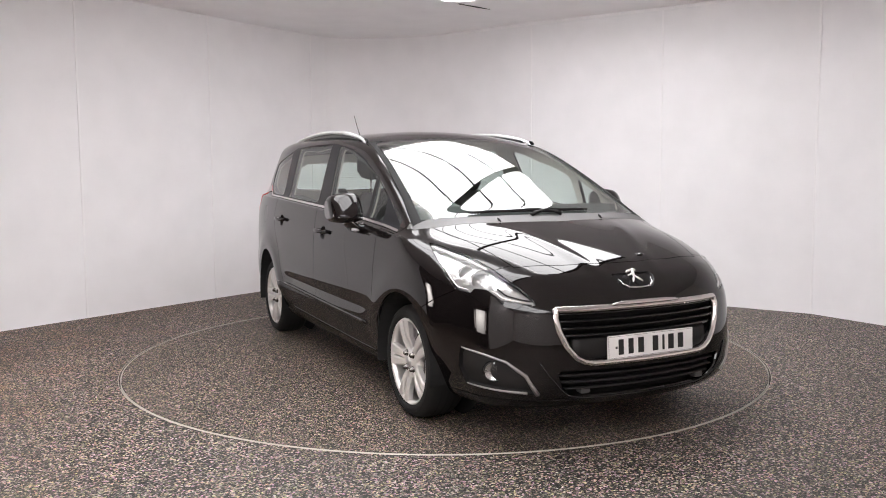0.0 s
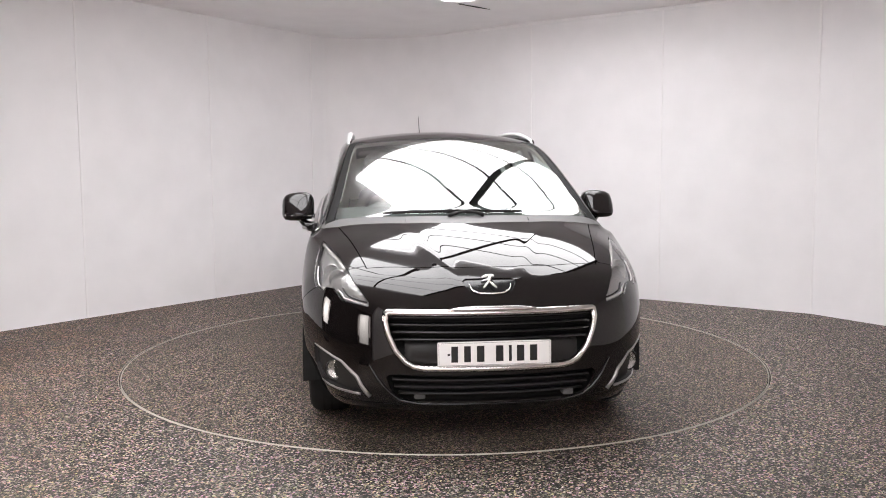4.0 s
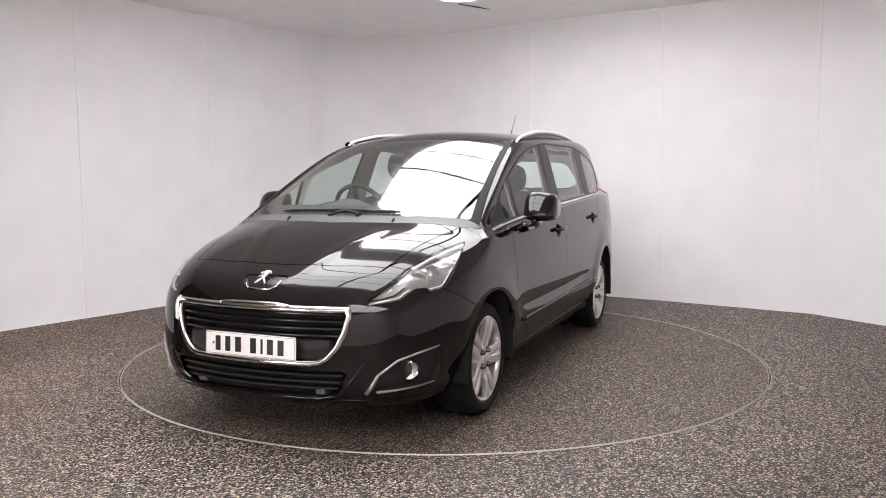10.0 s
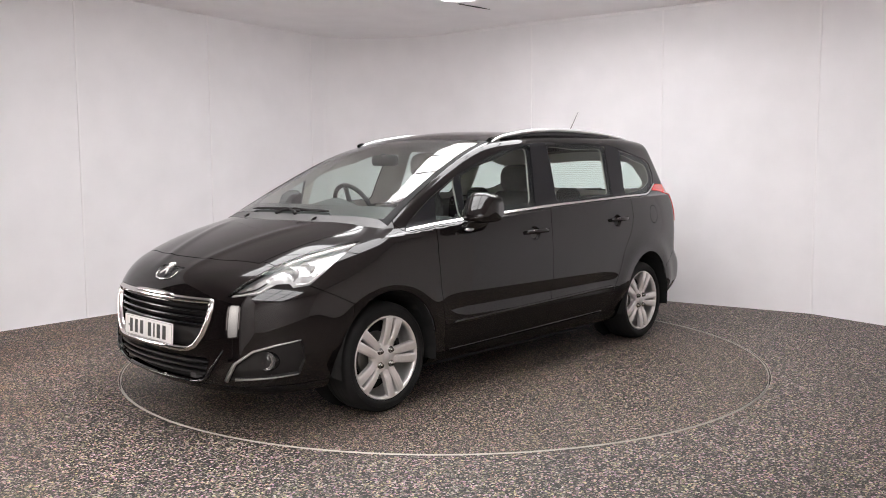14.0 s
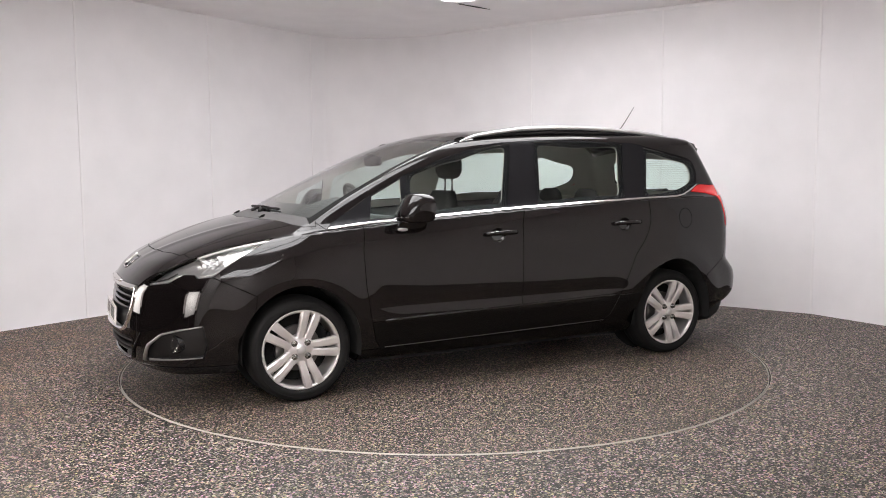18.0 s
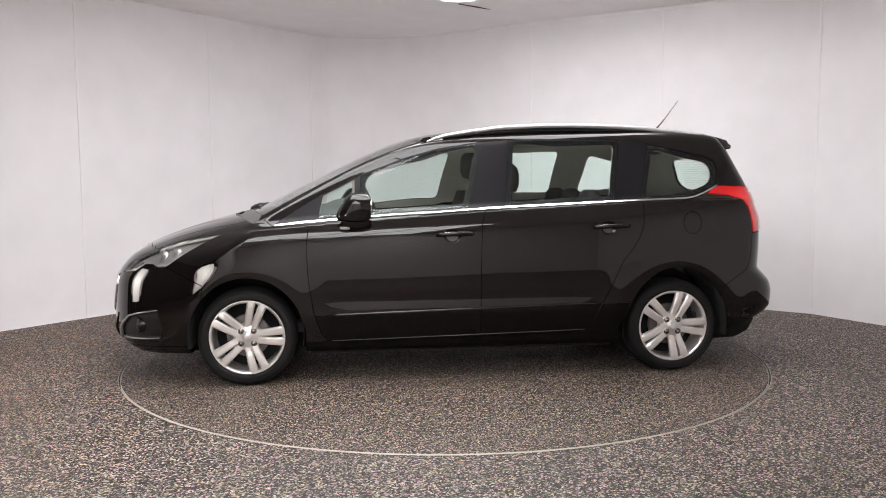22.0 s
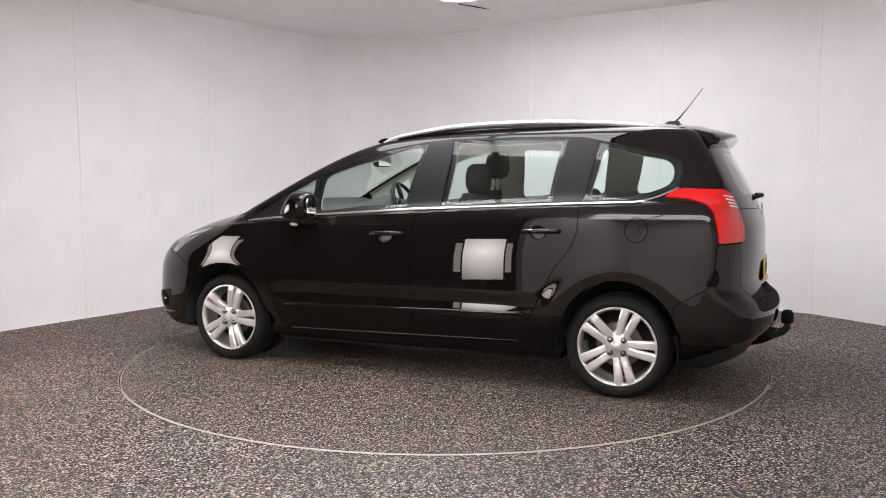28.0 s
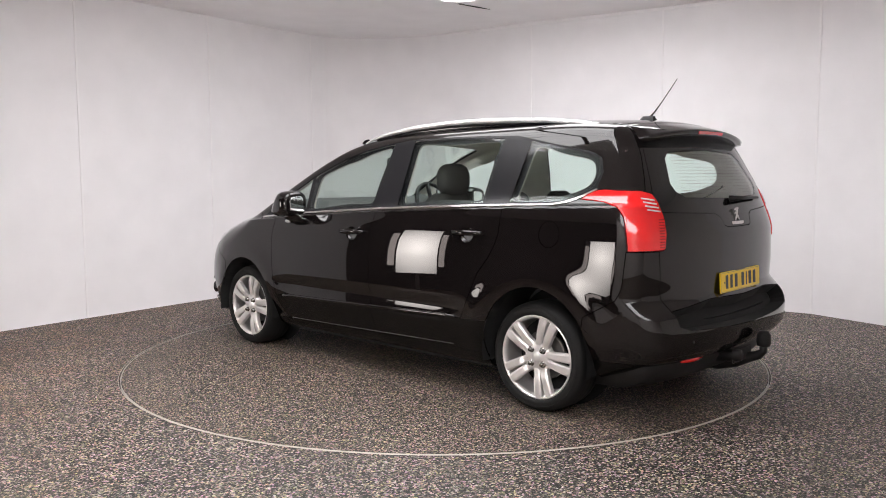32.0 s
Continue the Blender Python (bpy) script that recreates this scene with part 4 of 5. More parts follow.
slab(0.52, 0.545, 0.075, 0.28, M_DARK, "backing", GRILLE_OB)
for z, w in ((0.645, 0.468), (0.612, 0.468), (0.579, 0.458), (0.546, 0.445)):
    slab(w, z, 0.022, 0.017, M_GLOSS, "slat", GRILLE_OB)
slab(0.40, 0.48, 0.028, 0.12, M_PLASTIC, "plate_panel", GRILLE_OB)
b = bmesh.new()
rows = []
for y in np.linspace(-0.2, 0.2, 17):
    x = nose_x(abs(y), 0.683)
    h = 0.013 * (1 - abs(y / 0.2) ** 4 * 0.8)
    rows.append([(x - 0.01, y, 0.683 - h), (x + 0.012, y, 0.683 - h), (x + 0.016, y, 0.683), (x + 0.01, y, 0.683 + h), (x - 0.012, y, 0.683 + h)])
part("badge_bar", loft(rows), M_CHROME, GRILLE_OB, "plain chrome bar", True)

INTAKE_OB = tagged(new("lower_intake"), "black slatted lower air intake")
INTAKE_OB.parent = CAR
slab(0.5, 0.325, 0.075, 0.17, M_DARK, "backing", INTAKE_OB)
for z, w in ((0.362, 0.46), (0.33, 0.45), (0.298, 0.43)):
    slab(w, z, 0.02, 0.013, M_PLASTIC, "slat", INTAKE_OB)
for y in (-0.36, 0.33):
    x = nose_x(abs(y), 0.285)
    part("sensor_block", box(x - 0.06, x - 0.012, y, y + 0.05, 0.27, 0.297, 0.004), M_GREYPL, INTAKE_OB)
lip = dense([(0.0, 0.246), (0.34, 0.247), (0.43, 0.266), (0.475, 0.30), (0.53, 0.37), (0.565, 0.43)])
lip = [(-y, z) for y, z in reversed(lip[1:])] + lip
b = tube([(nose_x(abs(y), z) + 0.002, y, z) for y, z in lip], [0.003 + 0.008 * min(1, abs(y) / 0.45) * min(1, (0.57 - abs(y)) / 0.08) for y, z in lip], 6)
part("lip", b, M_GLOSS, INTAKE_OB, "glossy bumper lip", True)


def number_plate(name, x, z, lean, facing, mat, chars_at):
    """A plate with plain dark bars where its writing stands."""
    root = tagged(new(name), "number plate with plain dark bars")
    root.parent = CAR
    root.matrix_basis = Matrix.Translation((x, 0, z)) @ Matrix.Rotation(0 if facing > 0 else math.pi, 4, "Z") @ Matrix.Rotation(radians(-lean), 4, "Y")
    part("plate", box(-0.004, 0.004, -0.26, 0.26, -0.0555, 0.0555, 0.0035), mat, root)
    for u, w in chars_at:
        part("bar", box(0.0042, 0.0052, -u - w / 2, -u + w / 2, -0.036, 0.036), M_INK, root)
    part("bar", box(0.0042, 0.0052, -0.215, -0.205, -0.006, 0.004), M_INK, root)
    border = bmesh.new()
    for y0, y1, z0, z1 in ((-0.255, 0.255, 0.0495, 0.051), (-0.255, 0.255, -0.051, -0.0495), (-0.255, -0.2535, -0.0495, 0.0495), (0.2535, 0.255, -0.0495, 0.0495)):
        box(0.0042, 0.0047, y0, y1, z0, z1, 0, border)
    part("border", border, M_STEEL, root)
    return root


M_INK = material("plate_black", (0.012, 0.012, 0.012), 0.4)
M_PLATE_W = material("plate_white", (0.88, 0.86, 0.85), 0.3)
M_PLATE_Y = material("plate_yellow", (0.9, 0.6, 0.004), 0.3)
CHARS = [(-0.178, 0.034), (-0.118, 0.034), (-0.071, 0.013), (-0.022, 0.034), (0.065, 0.034), (0.125, 0.03), (0.183, 0.03)]
number_plate("front_plate", nose_x(0.26, 0.486) + 0.012, 0.486, 3, 1, M_PLATE_W, CHARS)
number_plate("rear_plate", tail_x(0.0, 0.71) - 0.004, 0.71, 3, -1, M_PLATE_Y, CHARS)


def badge(name, at, right, up, size, mat=M_BADGE):
    """A plain upright maker's mark of a few rounded strokes."""
    b = bmesh.new()
    for (x0, y0), (x1, y1), w in (((-0.5, 0.42), (0.05, 0.62), 0.2), ((0.05, 0.62), (0.35, 0.5), 0.24), ((0.1, 0.55), (-0.1, -0.05), 0.26), ((-0.1, -0.05), (-0.5, -0.6), 0.17), ((-0.05, 0.0), (0.38, -0.6), 0.17),
                                  ((0.0, 0.25), (-0.55, 0.05), 0.13)):
        p, q = Vector((x0, y0)) * size, Vector((x1, y1)) * size
        n = right.cross(up).normalized()
        pts = [at + right * v.x + up * v.y + n * (size * 0.08) for v in (p, p.lerp(q, 0.5), q)]
        tube(pts, [w * size * 0.35, w * size * 0.5, w * size * 0.32], 8, b, 1.0)
    return part(name, b, mat, CAR, "plain chrome maker's badge", True)


z = 0.79
x = nose_x(0.0, z)
nrm = Vector(form_normals(np.array([[x, 0.0, z]]))[0])
up = Vector((-nrm.z, 0, nrm.x)).normalized()
badge("front_badge", Vector((x, 0.0, z)) + nrm * 0.004, Vector((0, -1, 0)) * -1, up, 0.068)
pts = []
for y, zz in ((-0.098, 0.785), (-0.088, 0.762), (-0.06, 0.748), (0.0, 0.745), (0.06, 0.748), (0.088, 0.762), (0.098, 0.785)):
    pts.append((nose_x(abs(y), zz) + 0.001, y, zz))
part("badge_surround", tube(pts, [0.002, 0.004, 0.005, 0.005, 0.005, 0.004, 0.002], 6), M_CHROME, CAR, "thin chrome badge surround", True)


# ---- head lamps
def oblique(u, z, s=1, back=0.0):
    """The skin at a point of the front corner's outline plane."""
    ds = np.linspace(1.3, 0.2, 1400)
    xs, ys = (-u + ds) * R2, (u + ds) * R2
    i = int(np.argmax(form(xs, ys, np.full(1400, z)) < 0))
    p = Vector((xs[i], ys[i], z))
    n = Vector(form_normals(np.array([p]))[0])
    p -= n * back
    return Vector((p.x, p.y * s, p.z)), Vector((n.x, n.y * s, n.z))


def shrink(poly, k):
    cx, cy = sum(p[0] for p in poly) / len(poly), sum(p[1] for p in poly) / len(poly)
    return [(cx + (x - cx) * k, cy + (y - cy) * k) for x, y in poly]


M_REFLECTOR = material("lamp_reflector", (0.46, 0.46, 0.46), 0.3, 0.85)
t_, b_, mk_ = nodes_of(M_REFLECTOR)
w_ = mk_("ShaderNodeTexVoronoi", Scale=32.0)
bp_ = mk_("ShaderNodeBump", Strength=0.55, Distance=0.006)
co_ = mk_("ShaderNodeTexCoord")
t_.links.new(co_.outputs["Object"], w_.inputs["Vector"])
t_.links.new(w_.outputs["Distance"], bp_.inputs["Height"])
t_.links.new(bp_.outputs[0], b_.inputs["Normal"])

for lamp, s in zip(HEADLAMPS, LR):
    # bowl behind the lens
    me = panel_mesh("headlamp", s, groove=0, lift=-0.03)
    me.materials.append(M_REFLECTOR)
    ob = new("reflector", me)
    ob.parent = lamp
    tagged(ob, "faceted chrome reflector")
    me = panel_mesh("headlamp", s, groove=0, lift=-0.075)
    me.materials.append(M_PLASTIC)
    ob = new("housing", me)
    ob.parent = lamp
    for u, z, r, m in ((0.13, 0.815, 0.043, M_REFLECTOR), (0.215, 0.84, 0.036, M_REFLECTOR)):
        p, n = oblique(u, z, s, 0.04)
        ax = (Vector((0.93, 0.3 * s, 0.1))).normalized()
        b = lathe([(r * 0.35, -0.03), (r * 0.8, -0.008), (r, 0.012), (r * 1.08, 0.012), (r * 1.08, -0.03)], 28, "z")
        bm_rot = Vector((0, 0, 1)).rotation_difference(ax).to_matrix()
        bmesh.ops.rotate(b, verts=b.verts, cent=(0, 0, 0), matrix=bm_rot)
        bmesh.ops.translate(b, verts=b.verts, vec=p)
        part("bulb_ring", b, m, lamp, "round chrome lamp bowl", True)
        b = lathe([(0.0, 0.0), (r * 0.3, -0.004), (r * 0.34, -0.03)], 20, "z")
        bmesh.ops.rotate(b, verts=b.verts, cent=(0, 0, 0), matrix=bm_rot)
        bmesh.ops.translate(b, verts=b.verts, vec=p)
        part("bulb", b, M_PLATE_W, lamp, "", True)
    # bright brow along the top and dark inner blade along the bottom
    for pts, rad, m, lab, nm in (([(0.45, 0.934), (0.344, 0.913), (0.228, 0.886), (0.1, 0.845)], 0.008, M_SATIN, "satin silver brow", "brow"),
                                 ([(0.33, 0.84), (0.26, 0.775), (0.236, 0.756), (0.165, 0.748)], 0.004, M_SATIN, "", "brow"),
                                 ([(0.06, 0.752), (0.03, 0.742), (-0.003, 0.72), (-0.09, 0.707), (-0.145, 0.7)], 0.005, M_SATIN, "silver lower blade", "blade"),
                                 ([(0.03, 0.765), (-0.02, 0.735), (-0.09, 0.719), (-0.14, 0.712)], 0.004, M_PLASTIC, "", "blade")):
        line = [oblique(u, z, s, 0.014)[0] for u, z in dense(pts, 0.02)]
        part(nm, tube(line, rad, 6), m, lamp, lab, True)

# ---- fog lamps in their pockets
for s in LR:
    pocket = new("fog_lamp")
    pocket.parent = CAR
    tagged(pocket, "round fog lamp in a black pocket with chrome trim")
    me = panel_mesh("fog_pocket", s, groove=0.006, depth=-0.018, lift=-0.02)
    me.materials.append(M_PLASTIC)
    ob = new("pocket", me)
    ob.parent = pocket
    p, n = oblique(0.033, 0.374, s, 0.015)
    ax = Vector((0.9, 0.43 * s, 0.0)).normalized()
    rot = Vector((0, 0, 1)).rotation_difference(ax).to_matrix()
    for prof, m, nm, lab in (([(0.05, -0.05), (0.05, 0.0), (0.046, 0.004), (0.042, -0.004)], M_GLOSS, "bezel", ""),
                             ([(0.0, -0.024), (0.012, -0.023), (0.014, -0.012), (0.018, -0.013), (0.03, -0.008), (0.0425, -0.002)], M_FOG, "reflector", ""), ([(0.0, 0.01), (0.022, 0.008), (0.043, -0.001)], M_LENS, "lens", "clear lens")):
        b = lathe(prof, 28, "z")
        bmesh.ops.rotate(b, verts=b.verts, cent=(0, 0, 0), matrix=rot)
        bmesh.ops.translate(b, verts=b.verts, vec=p)
        part(nm, b, m, pocket, lab, True)
    for pts, rad in (([(-0.176, 0.276), (-0.128, 0.366), (-0.034, 0.429), (0.074, 0.456), (0.195, 0.476)], (0.012, 0.009, 0.006, 0.005, 0.003)), ([(-0.13, 0.284), (-0.05, 0.287), (0.08, 0.292), (0.175, 0.299)], (0.007, 0.005, 0.004, 0.003))):
        line = [oblique(u, z, s, -0.001)[0] for u, z in dense(pts, 0.03)]
        k = len(line)
        radii = [float(np.interp(i / (k - 1), np.linspace(0, 1, len(rad)), rad)) for i in range(k)]
        part("trim", tube(line, radii, 6), M_FOGTRIM, pocket, "satin grey trim", True)

# ---- doors: handles and mirrors
for doors, x0, x1, z in ((FRONT_DOORS, -1.172, -1.402, 0.915), (REAR_DOORS, -2.173, -2.402, 0.951)):
    for door, s in zip(doors, LR):
        xc = x0 - 0.098
        p, n = on_form(xc, z - 0.002, s)
        cup = lathe([(0.0, -0.03), (0.02, -0.028), (0.036, -0.021), (0.046, -0.011), (0.0525, -0.001), (0.056, -0.004)], 32, "z")
        bmesh.ops.scale(cup, vec=(1.0, 0.86, 1.0), verts=cup.verts)
        rot = Vector((0, 0, 1)).rotation_difference(n).to_matrix()
        bmesh.ops.rotate(cup, verts=cup.verts, cent=(0, 0, 0), matrix=rot)
        bmesh.ops.translate(cup, verts=cup.verts, vec=p)
        part("handle_cup", cup, M_PAINT, door, "gloss black recessed handle cup", True)
        line, rad = [], []
        for i in range(15):
            t = i / 14
            x = x0 + (x1 - x0) * t
            bow = 0.012 + 0.026 * math.sin(math.pi * min(max((t - 0.02) / 0.96, 0), 1)) ** 0.5
            line.append(on_form(x, z + 0.004 + 0.006 * t, s, bow)[0])
            rad.append(0.012 + 0.003 * math.sin(math.pi * t))
        handle = part("handle", tube(line, rad, 10, None, 0.7), M_PAINT, door, "gloss black pull handle", True)
        line = [on_form(x0 + (x1 - x0) * t, z + 0.013 + 0.006 * t, s, 0.042)[0] for t in (0.08, 0.3, 0.55, 0.75)]
        part("handle_trim", tube(line, 0.0014, 6), M_CHROME, handle, "fine chrome line", True)
        if doors is FRONT_DOORS and s > 0:
            p, n = on_form(x1 + 0.018, z + 0.01, s, 0.022)
            b = lathe([(0.0, 0.006), (0.009, 0.005), (0.011, -0.002)], 16, "z")
            bmesh.ops.rotate(b, verts=b.verts, cent=(0, 0, 0), matrix=Vector((0, 0, 1)).rotation_difference(n).to_matrix())
            bmesh.ops.translate(b, verts=b.verts, vec=p)
            part("lock", b, M_CHROME, handle, "small chrome lock", True)


def ring_section(cx, cy, cz, hx, hz, n=20, power=2.6, lean=0.0):
    """A rounded-box ring in the x-z plane."""
    out = []
    for i in range(n):
        a = 2 * math.pi * i / n
        c, s_ = math.cos(a), math.sin(a)
        u = math.copysign(abs(c) ** (2 / power), c) * hx
        w = math.copysign(abs(s_) ** (2 / power), s_) * hz
        out.append((cx + u + lean * w, cy, cz + w))
    return out


def door_mirror(door, s):
    rings = []
    for y, cx, cz, hx, hz in ((0.9, -0.675, 1.09, 0.05, 0.05), (0.912, -0.675, 1.093, 0.085, 0.078), (0.94, -0.672, 1.097, 0.102, 0.09), (0.98, -0.672, 1.095, 0.106, 0.092), (1.02, -0.676, 1.092, 0.103, 0.088), (1.045, -0.682, 1.088, 0.094, 0.079),
                              (1.06, -0.69, 1.084, 0.07, 0.056)):
        rake = [(p[0] - max(0.0, (p[0] - cx) / hx) * 0.5 * (p[2] - cz + 0.02), p[1], p[2]) for p in ring_section(cx, 0.865 + (y - 0.9) * 1.2, cz + 0.004, hx * 1.03, hz * 0.96, 28, 3.2, -0.05)]
        rings.append([(max(q[0], -0.764), q[1], q[2]) for q in rake])
    root = part("mirror", flipped(loft(rings), s), M_PAINT, door, "gloss black door mirror", True)
    b = prism([(0.905, 1.045), (1.015, 1.05), (1.02, 1.12), (1.0, 1.145), (0.92, 1.15), (0.903, 1.13)], -0.768, -0.762, 0.002, "yzx")
    part("mirror_glass", flipped(b, s), M_MIRROR, root, "mirror glass")
    rings = [ring_section(-0.69, 0.835, 0.99, 0.085, 0.03, 16, 2.6), ring_section(-0.675, 0.88, 0.978, 0.1, 0.026, 16, 2.6), ring_section(-0.67, 0.915, 0.985, 0.095, 0.03, 16, 2.6), ring_section(-0.675, 0.955, 1.03, 0.08, 0.034, 16, 2.6)]
    part("mirror_arm", flipped(loft(rings), s), M_PAINT, root, "black mirror arm", True)
    b = loft([ring_section(-0.61 + dx, 0.905 + dy, 0.972, hx, hz, 14, 2.2) for dx, dy, hx, hz in ((0.0, 0.0, 0.03, 0.01), (0.002, 0.018, 0.033, 0.012), (0.0, 0.03, 0.024, 0.008))])
    part("indicator", flipped(b, s), M_SATIN, root, "clear silver indicator", True)


M_MIRROR = material("mirror_silver", (0.85, 0.85, 0.85), 0.02, 1.0)
for door, s in zip(FRONT_DOORS, LR):
    door_mirror(door, s)

# ---- roof: rails, aerial, spoiler
for s in LR:
    path = [(-1.14, 0.645, 1.504), (-1.19, 0.642, 1.525), (-1.26, 0.638, 1.544), (-1.4, 0.634, 1.566), (-1.6, 0.63, 1.592), (-1.87, 0.622, 1.607), (-2.1, 0.616, 1.61), (-2.35, 0.61, 1.605), (-2.6, 0.6, 1.593), (-2.8, 0.59, 1.573), (-2.93, 0.583, 1.555),
            (-3.0, 0.578, 1.538)]
    sm = []
    for i in range(len(path) - 1):
        for k in range(4):
            sm.append(Vector(path[i]).lerp(Vector(path[i + 1]), k / 4))
    sm.append(Vector(path[-1]))
    n = len(sm)
    rad = [0.006 + 0.0085 * min(1, i / 16, (n - 1 - i) / 7) for i in range(n)]
    rail = part("roof_rail", flipped(tube(sm, rad, 10, None, 1.35), s), M_RAIL, CAR, "satin silver roof rail", True)
    pod = loft([ring_section(-1.105 - 0.03 * k, 0.64 + 0.0 * k, 1.506 + 0.012 * k, hx, hz, 14, 2.6) for k, hx, hz in ((0, 0.004, 0.004), (0.3, 0.02, 0.009), (1, 0.026, 0.012), (1.6, 0.016, 0.009))])
    part("rail_foot", flipped(pod, s), M_GLOSS, rail, "gloss black rail end", True)
    rows = []
    for q in sm[7:-5]:
        zt = top_z(q.x, 0.61) - 0.012
        rows.append([(q.x, q.y - 0.014, zt), (q.x, q.y - 0.012, q.z), (q.x, q.y + 0.004, q.z), (q.x, q.y + 0.004, zt)])
    part("rail_base", flipped(loft(rows), s), M_GLOSS, rail, "gloss black rail base", True)

zt = top_z(-2.9, 0.0)
base = loft([[(x, y, z) for x, y, z in ((-2.84 - k * 0.01, 0.0, h), (-2.88, 0.018 * w, h), (-2.95, 0.02 * w, h), (-2.975 + k * 0.02, 0.0, h), (-2.95, -0.02 * w, h), (-2.88, -0.018 * w, h))] for k, h, w in ((0, zt - 0.006, 1), (2, zt + 0.012, 0.7), (4, zt + 0.024, 0.4))])
aerial = part("aerial", base, M_PLASTIC, CAR, "black roof aerial")
part("mast", tube([(-2.92, 0, zt + 0.015), (-2.95, 0, zt + 0.045), (-3.0, 0, zt + 0.105), (-3.09, 0, 1.832)], [0.007, 0.005, 0.0028, 0.002], 8), M_PLASTIC, aerial, "thin black mast", True)

rings = []
for i in range(31):
    y = -0.575 + 1.15 * i / 30
    k = abs(y / 0.575)
    xe, ze = -3.305 + 0.07 * k ** 2.5, 1.532 - 0.045 * k ** 2.2
    z0, z1 = top_z(-2.99, abs(y)), top_z(-3.12, abs(y))
    xt = tail_x(abs(y), 1.47)
    rings.append([(-2.98, y, z0 - 0.004), (-3.03, y, z0 * 0.85 + ze * 0.15 + 0.008), (-3.1, y, z0 * 0.62 + ze * 0.38 + 0.01), (-3.2, y, z0 * 0.28 + ze * 0.72 + 0.008), (xe + 0.02, y, ze + 0.004), (xe, y, ze - 0.006), (xe + 0.006, y, ze - 0.028), (xe + 0.05, y, ze - 0.036),
                  (xt + 0.05, y, ze - 0.045)])
spoiler = part("spoiler", loft(rings), M_PAINT, CAR, "gloss black roof spoiler", True)
rings = []
for i in range(9):
    y = -0.15 + 0.3 * i / 8
    k = abs(y / 0.575)
    xe, ze = -3.305 + 0.07 * k ** 2.5, 1.532 - 0.045 * k ** 2.2
    rings.append([(xe - 0.0015, y, ze - 0.009), (xe + 0.0035, y, ze - 0.026), (xe + 0.02, y, ze - 0.026), (xe + 0.02, y, ze - 0.009)])
part("brake_light", loft(rings), M_RED, spoiler, "red high brake light")

# ---- screen wipers and washer jets
def on_top(x, y, out=0.0):
    z = top_z(x, abs(y))
    n = form_normals(np.array([[x, y, z]]))[0]
    return Vector((x, y, z)) + Vector(n) * out


for (xa, ya), (xb, yb), (px, py) in (((-0.004, 0.1), (-0.055, -0.46), (0.03, 0.1)), ((-0.008, -0.06), (-0.04, 0.33), (0.028, -0.1))):
    blade = [on_top(xa + (xb - xa) * t, ya + (yb - ya) * t, 0.009) for t in np.linspace(0, 1, 10)]
    w = part("wiper", tube(blade, [0.009] * 9 + [0.005], 6, None, 0.7), M_PLASTIC, CAR, "black windscreen wiper", True)
    arm = [on_top(px, py, 0.006), on_top((px + xa) / 2, (py + ya) / 2 - 0.04 * (1 if yb < 0 else -1), 0.016), on_top(xa + (xb - xa) * 0.25, ya + (yb - ya) * 0.25, 0.02), on_top(xa + (xb - xa) * 0.5, ya + (yb - ya) * 0.5, 0.014)]
    part("wiper_arm", tube(arm, [0.013, 0.009, 0.006, 0.005], 6), M_PLASTIC, w, "", True)
for y in (-0.34, 0.34):
    p = on_top(0.085, y, 0.003)
    b = loft([ring_section(p.x - 0.01 * k, p.y, p.z + 0.006 * k, 0.016 - 0.004 * k, 0.007 - 0.001 * k, 12, 2.2) for k in (0, 1, 2)])
    bmesh.ops.scale(b, vec=(1.0, 2.2, 1.0), space=Matrix.Translation(-p), verts=b.verts)
    part("washer_jet", b, M_PLASTIC, CAR, "small black washer jet", True)

# ---- tail: lamp ribs, wiper, badge, lower bumper, tow bar
def rear_oblique(u, z, s=1, out=0.0):
    ds = np.linspace(3.6, 2.0, 1600)
    xs, ys = (u - ds) * R2, (u + ds) * R2
    i = int(np.argmax(form(xs, ys, np.full(1600, z)) < 0))
    p = Vector((xs[i], ys[i], z))
    p += Vector(form_normals(np.array([p]))[0]) * out
    return Vector((p.x, p.y * s, p.z))


M_WHITE_LENS = material("pale_lens", (0.85, 0.66, 0.66), 0.15, 0.0, Coat_Weight=1.0)
M_RED_DARK = material("dark_red_lens", (0.3, 0.002, 0.004), 0.2)
for lamp, s in zip(TAIL_LAMPS, LR):
    for k in range(4):
        z = 1.165 - k * 0.0185
        line = [rear_oblique(u, z - 0.002 * i, s, 0.0075) for i, u in enumerate(np.linspace(-1.80 - 0.008 * k, -1.868 - 0.009 * k, 6))]
        part("reversing_rib", tube(line, 0.0042, 6), M_WHITE_LENS, lamp, "pale clear rib", True)
    for k in range(11):
        z = 1.06 - k * 0.0135
        line = [rear_oblique(u, z, s, 0.0055) for u in np.linspace(-1.885, -1.912, 3)]
        part("rib", tube(line, 0.0028, 5), M_RED_DARK, lamp, "", True)

M_WIRE = material("heater_wire", (0.12, 0.05, 0.03), 0.6)
p0 = Vector((tail_x(0.02, 1.15) - 0.004, 0.02, 1.15))
w = part("rear_wiper", tube([p0, p0 + Vector((-0.035, -0.02, 0.004)), Vector((tail_x(0.15, 1.152) - 0.03, -0.15, 1.152)), Vector((tail_x(0.4, 1.148) - 0.018, -0.40, 1.148))], [0.02, 0.014, 0.010, 0.007], 8), M_PLASTIC, CAR, "black rear wiper", True)
x = tail_x(0.0, 1.065)
badge("rear_badge", Vector((x - 0.004, 0.0, 1.068)), Vector((0, -1, 0)), Vector((0.15, 0, 1)).normalized(), 0.055)
b = bmesh.new()
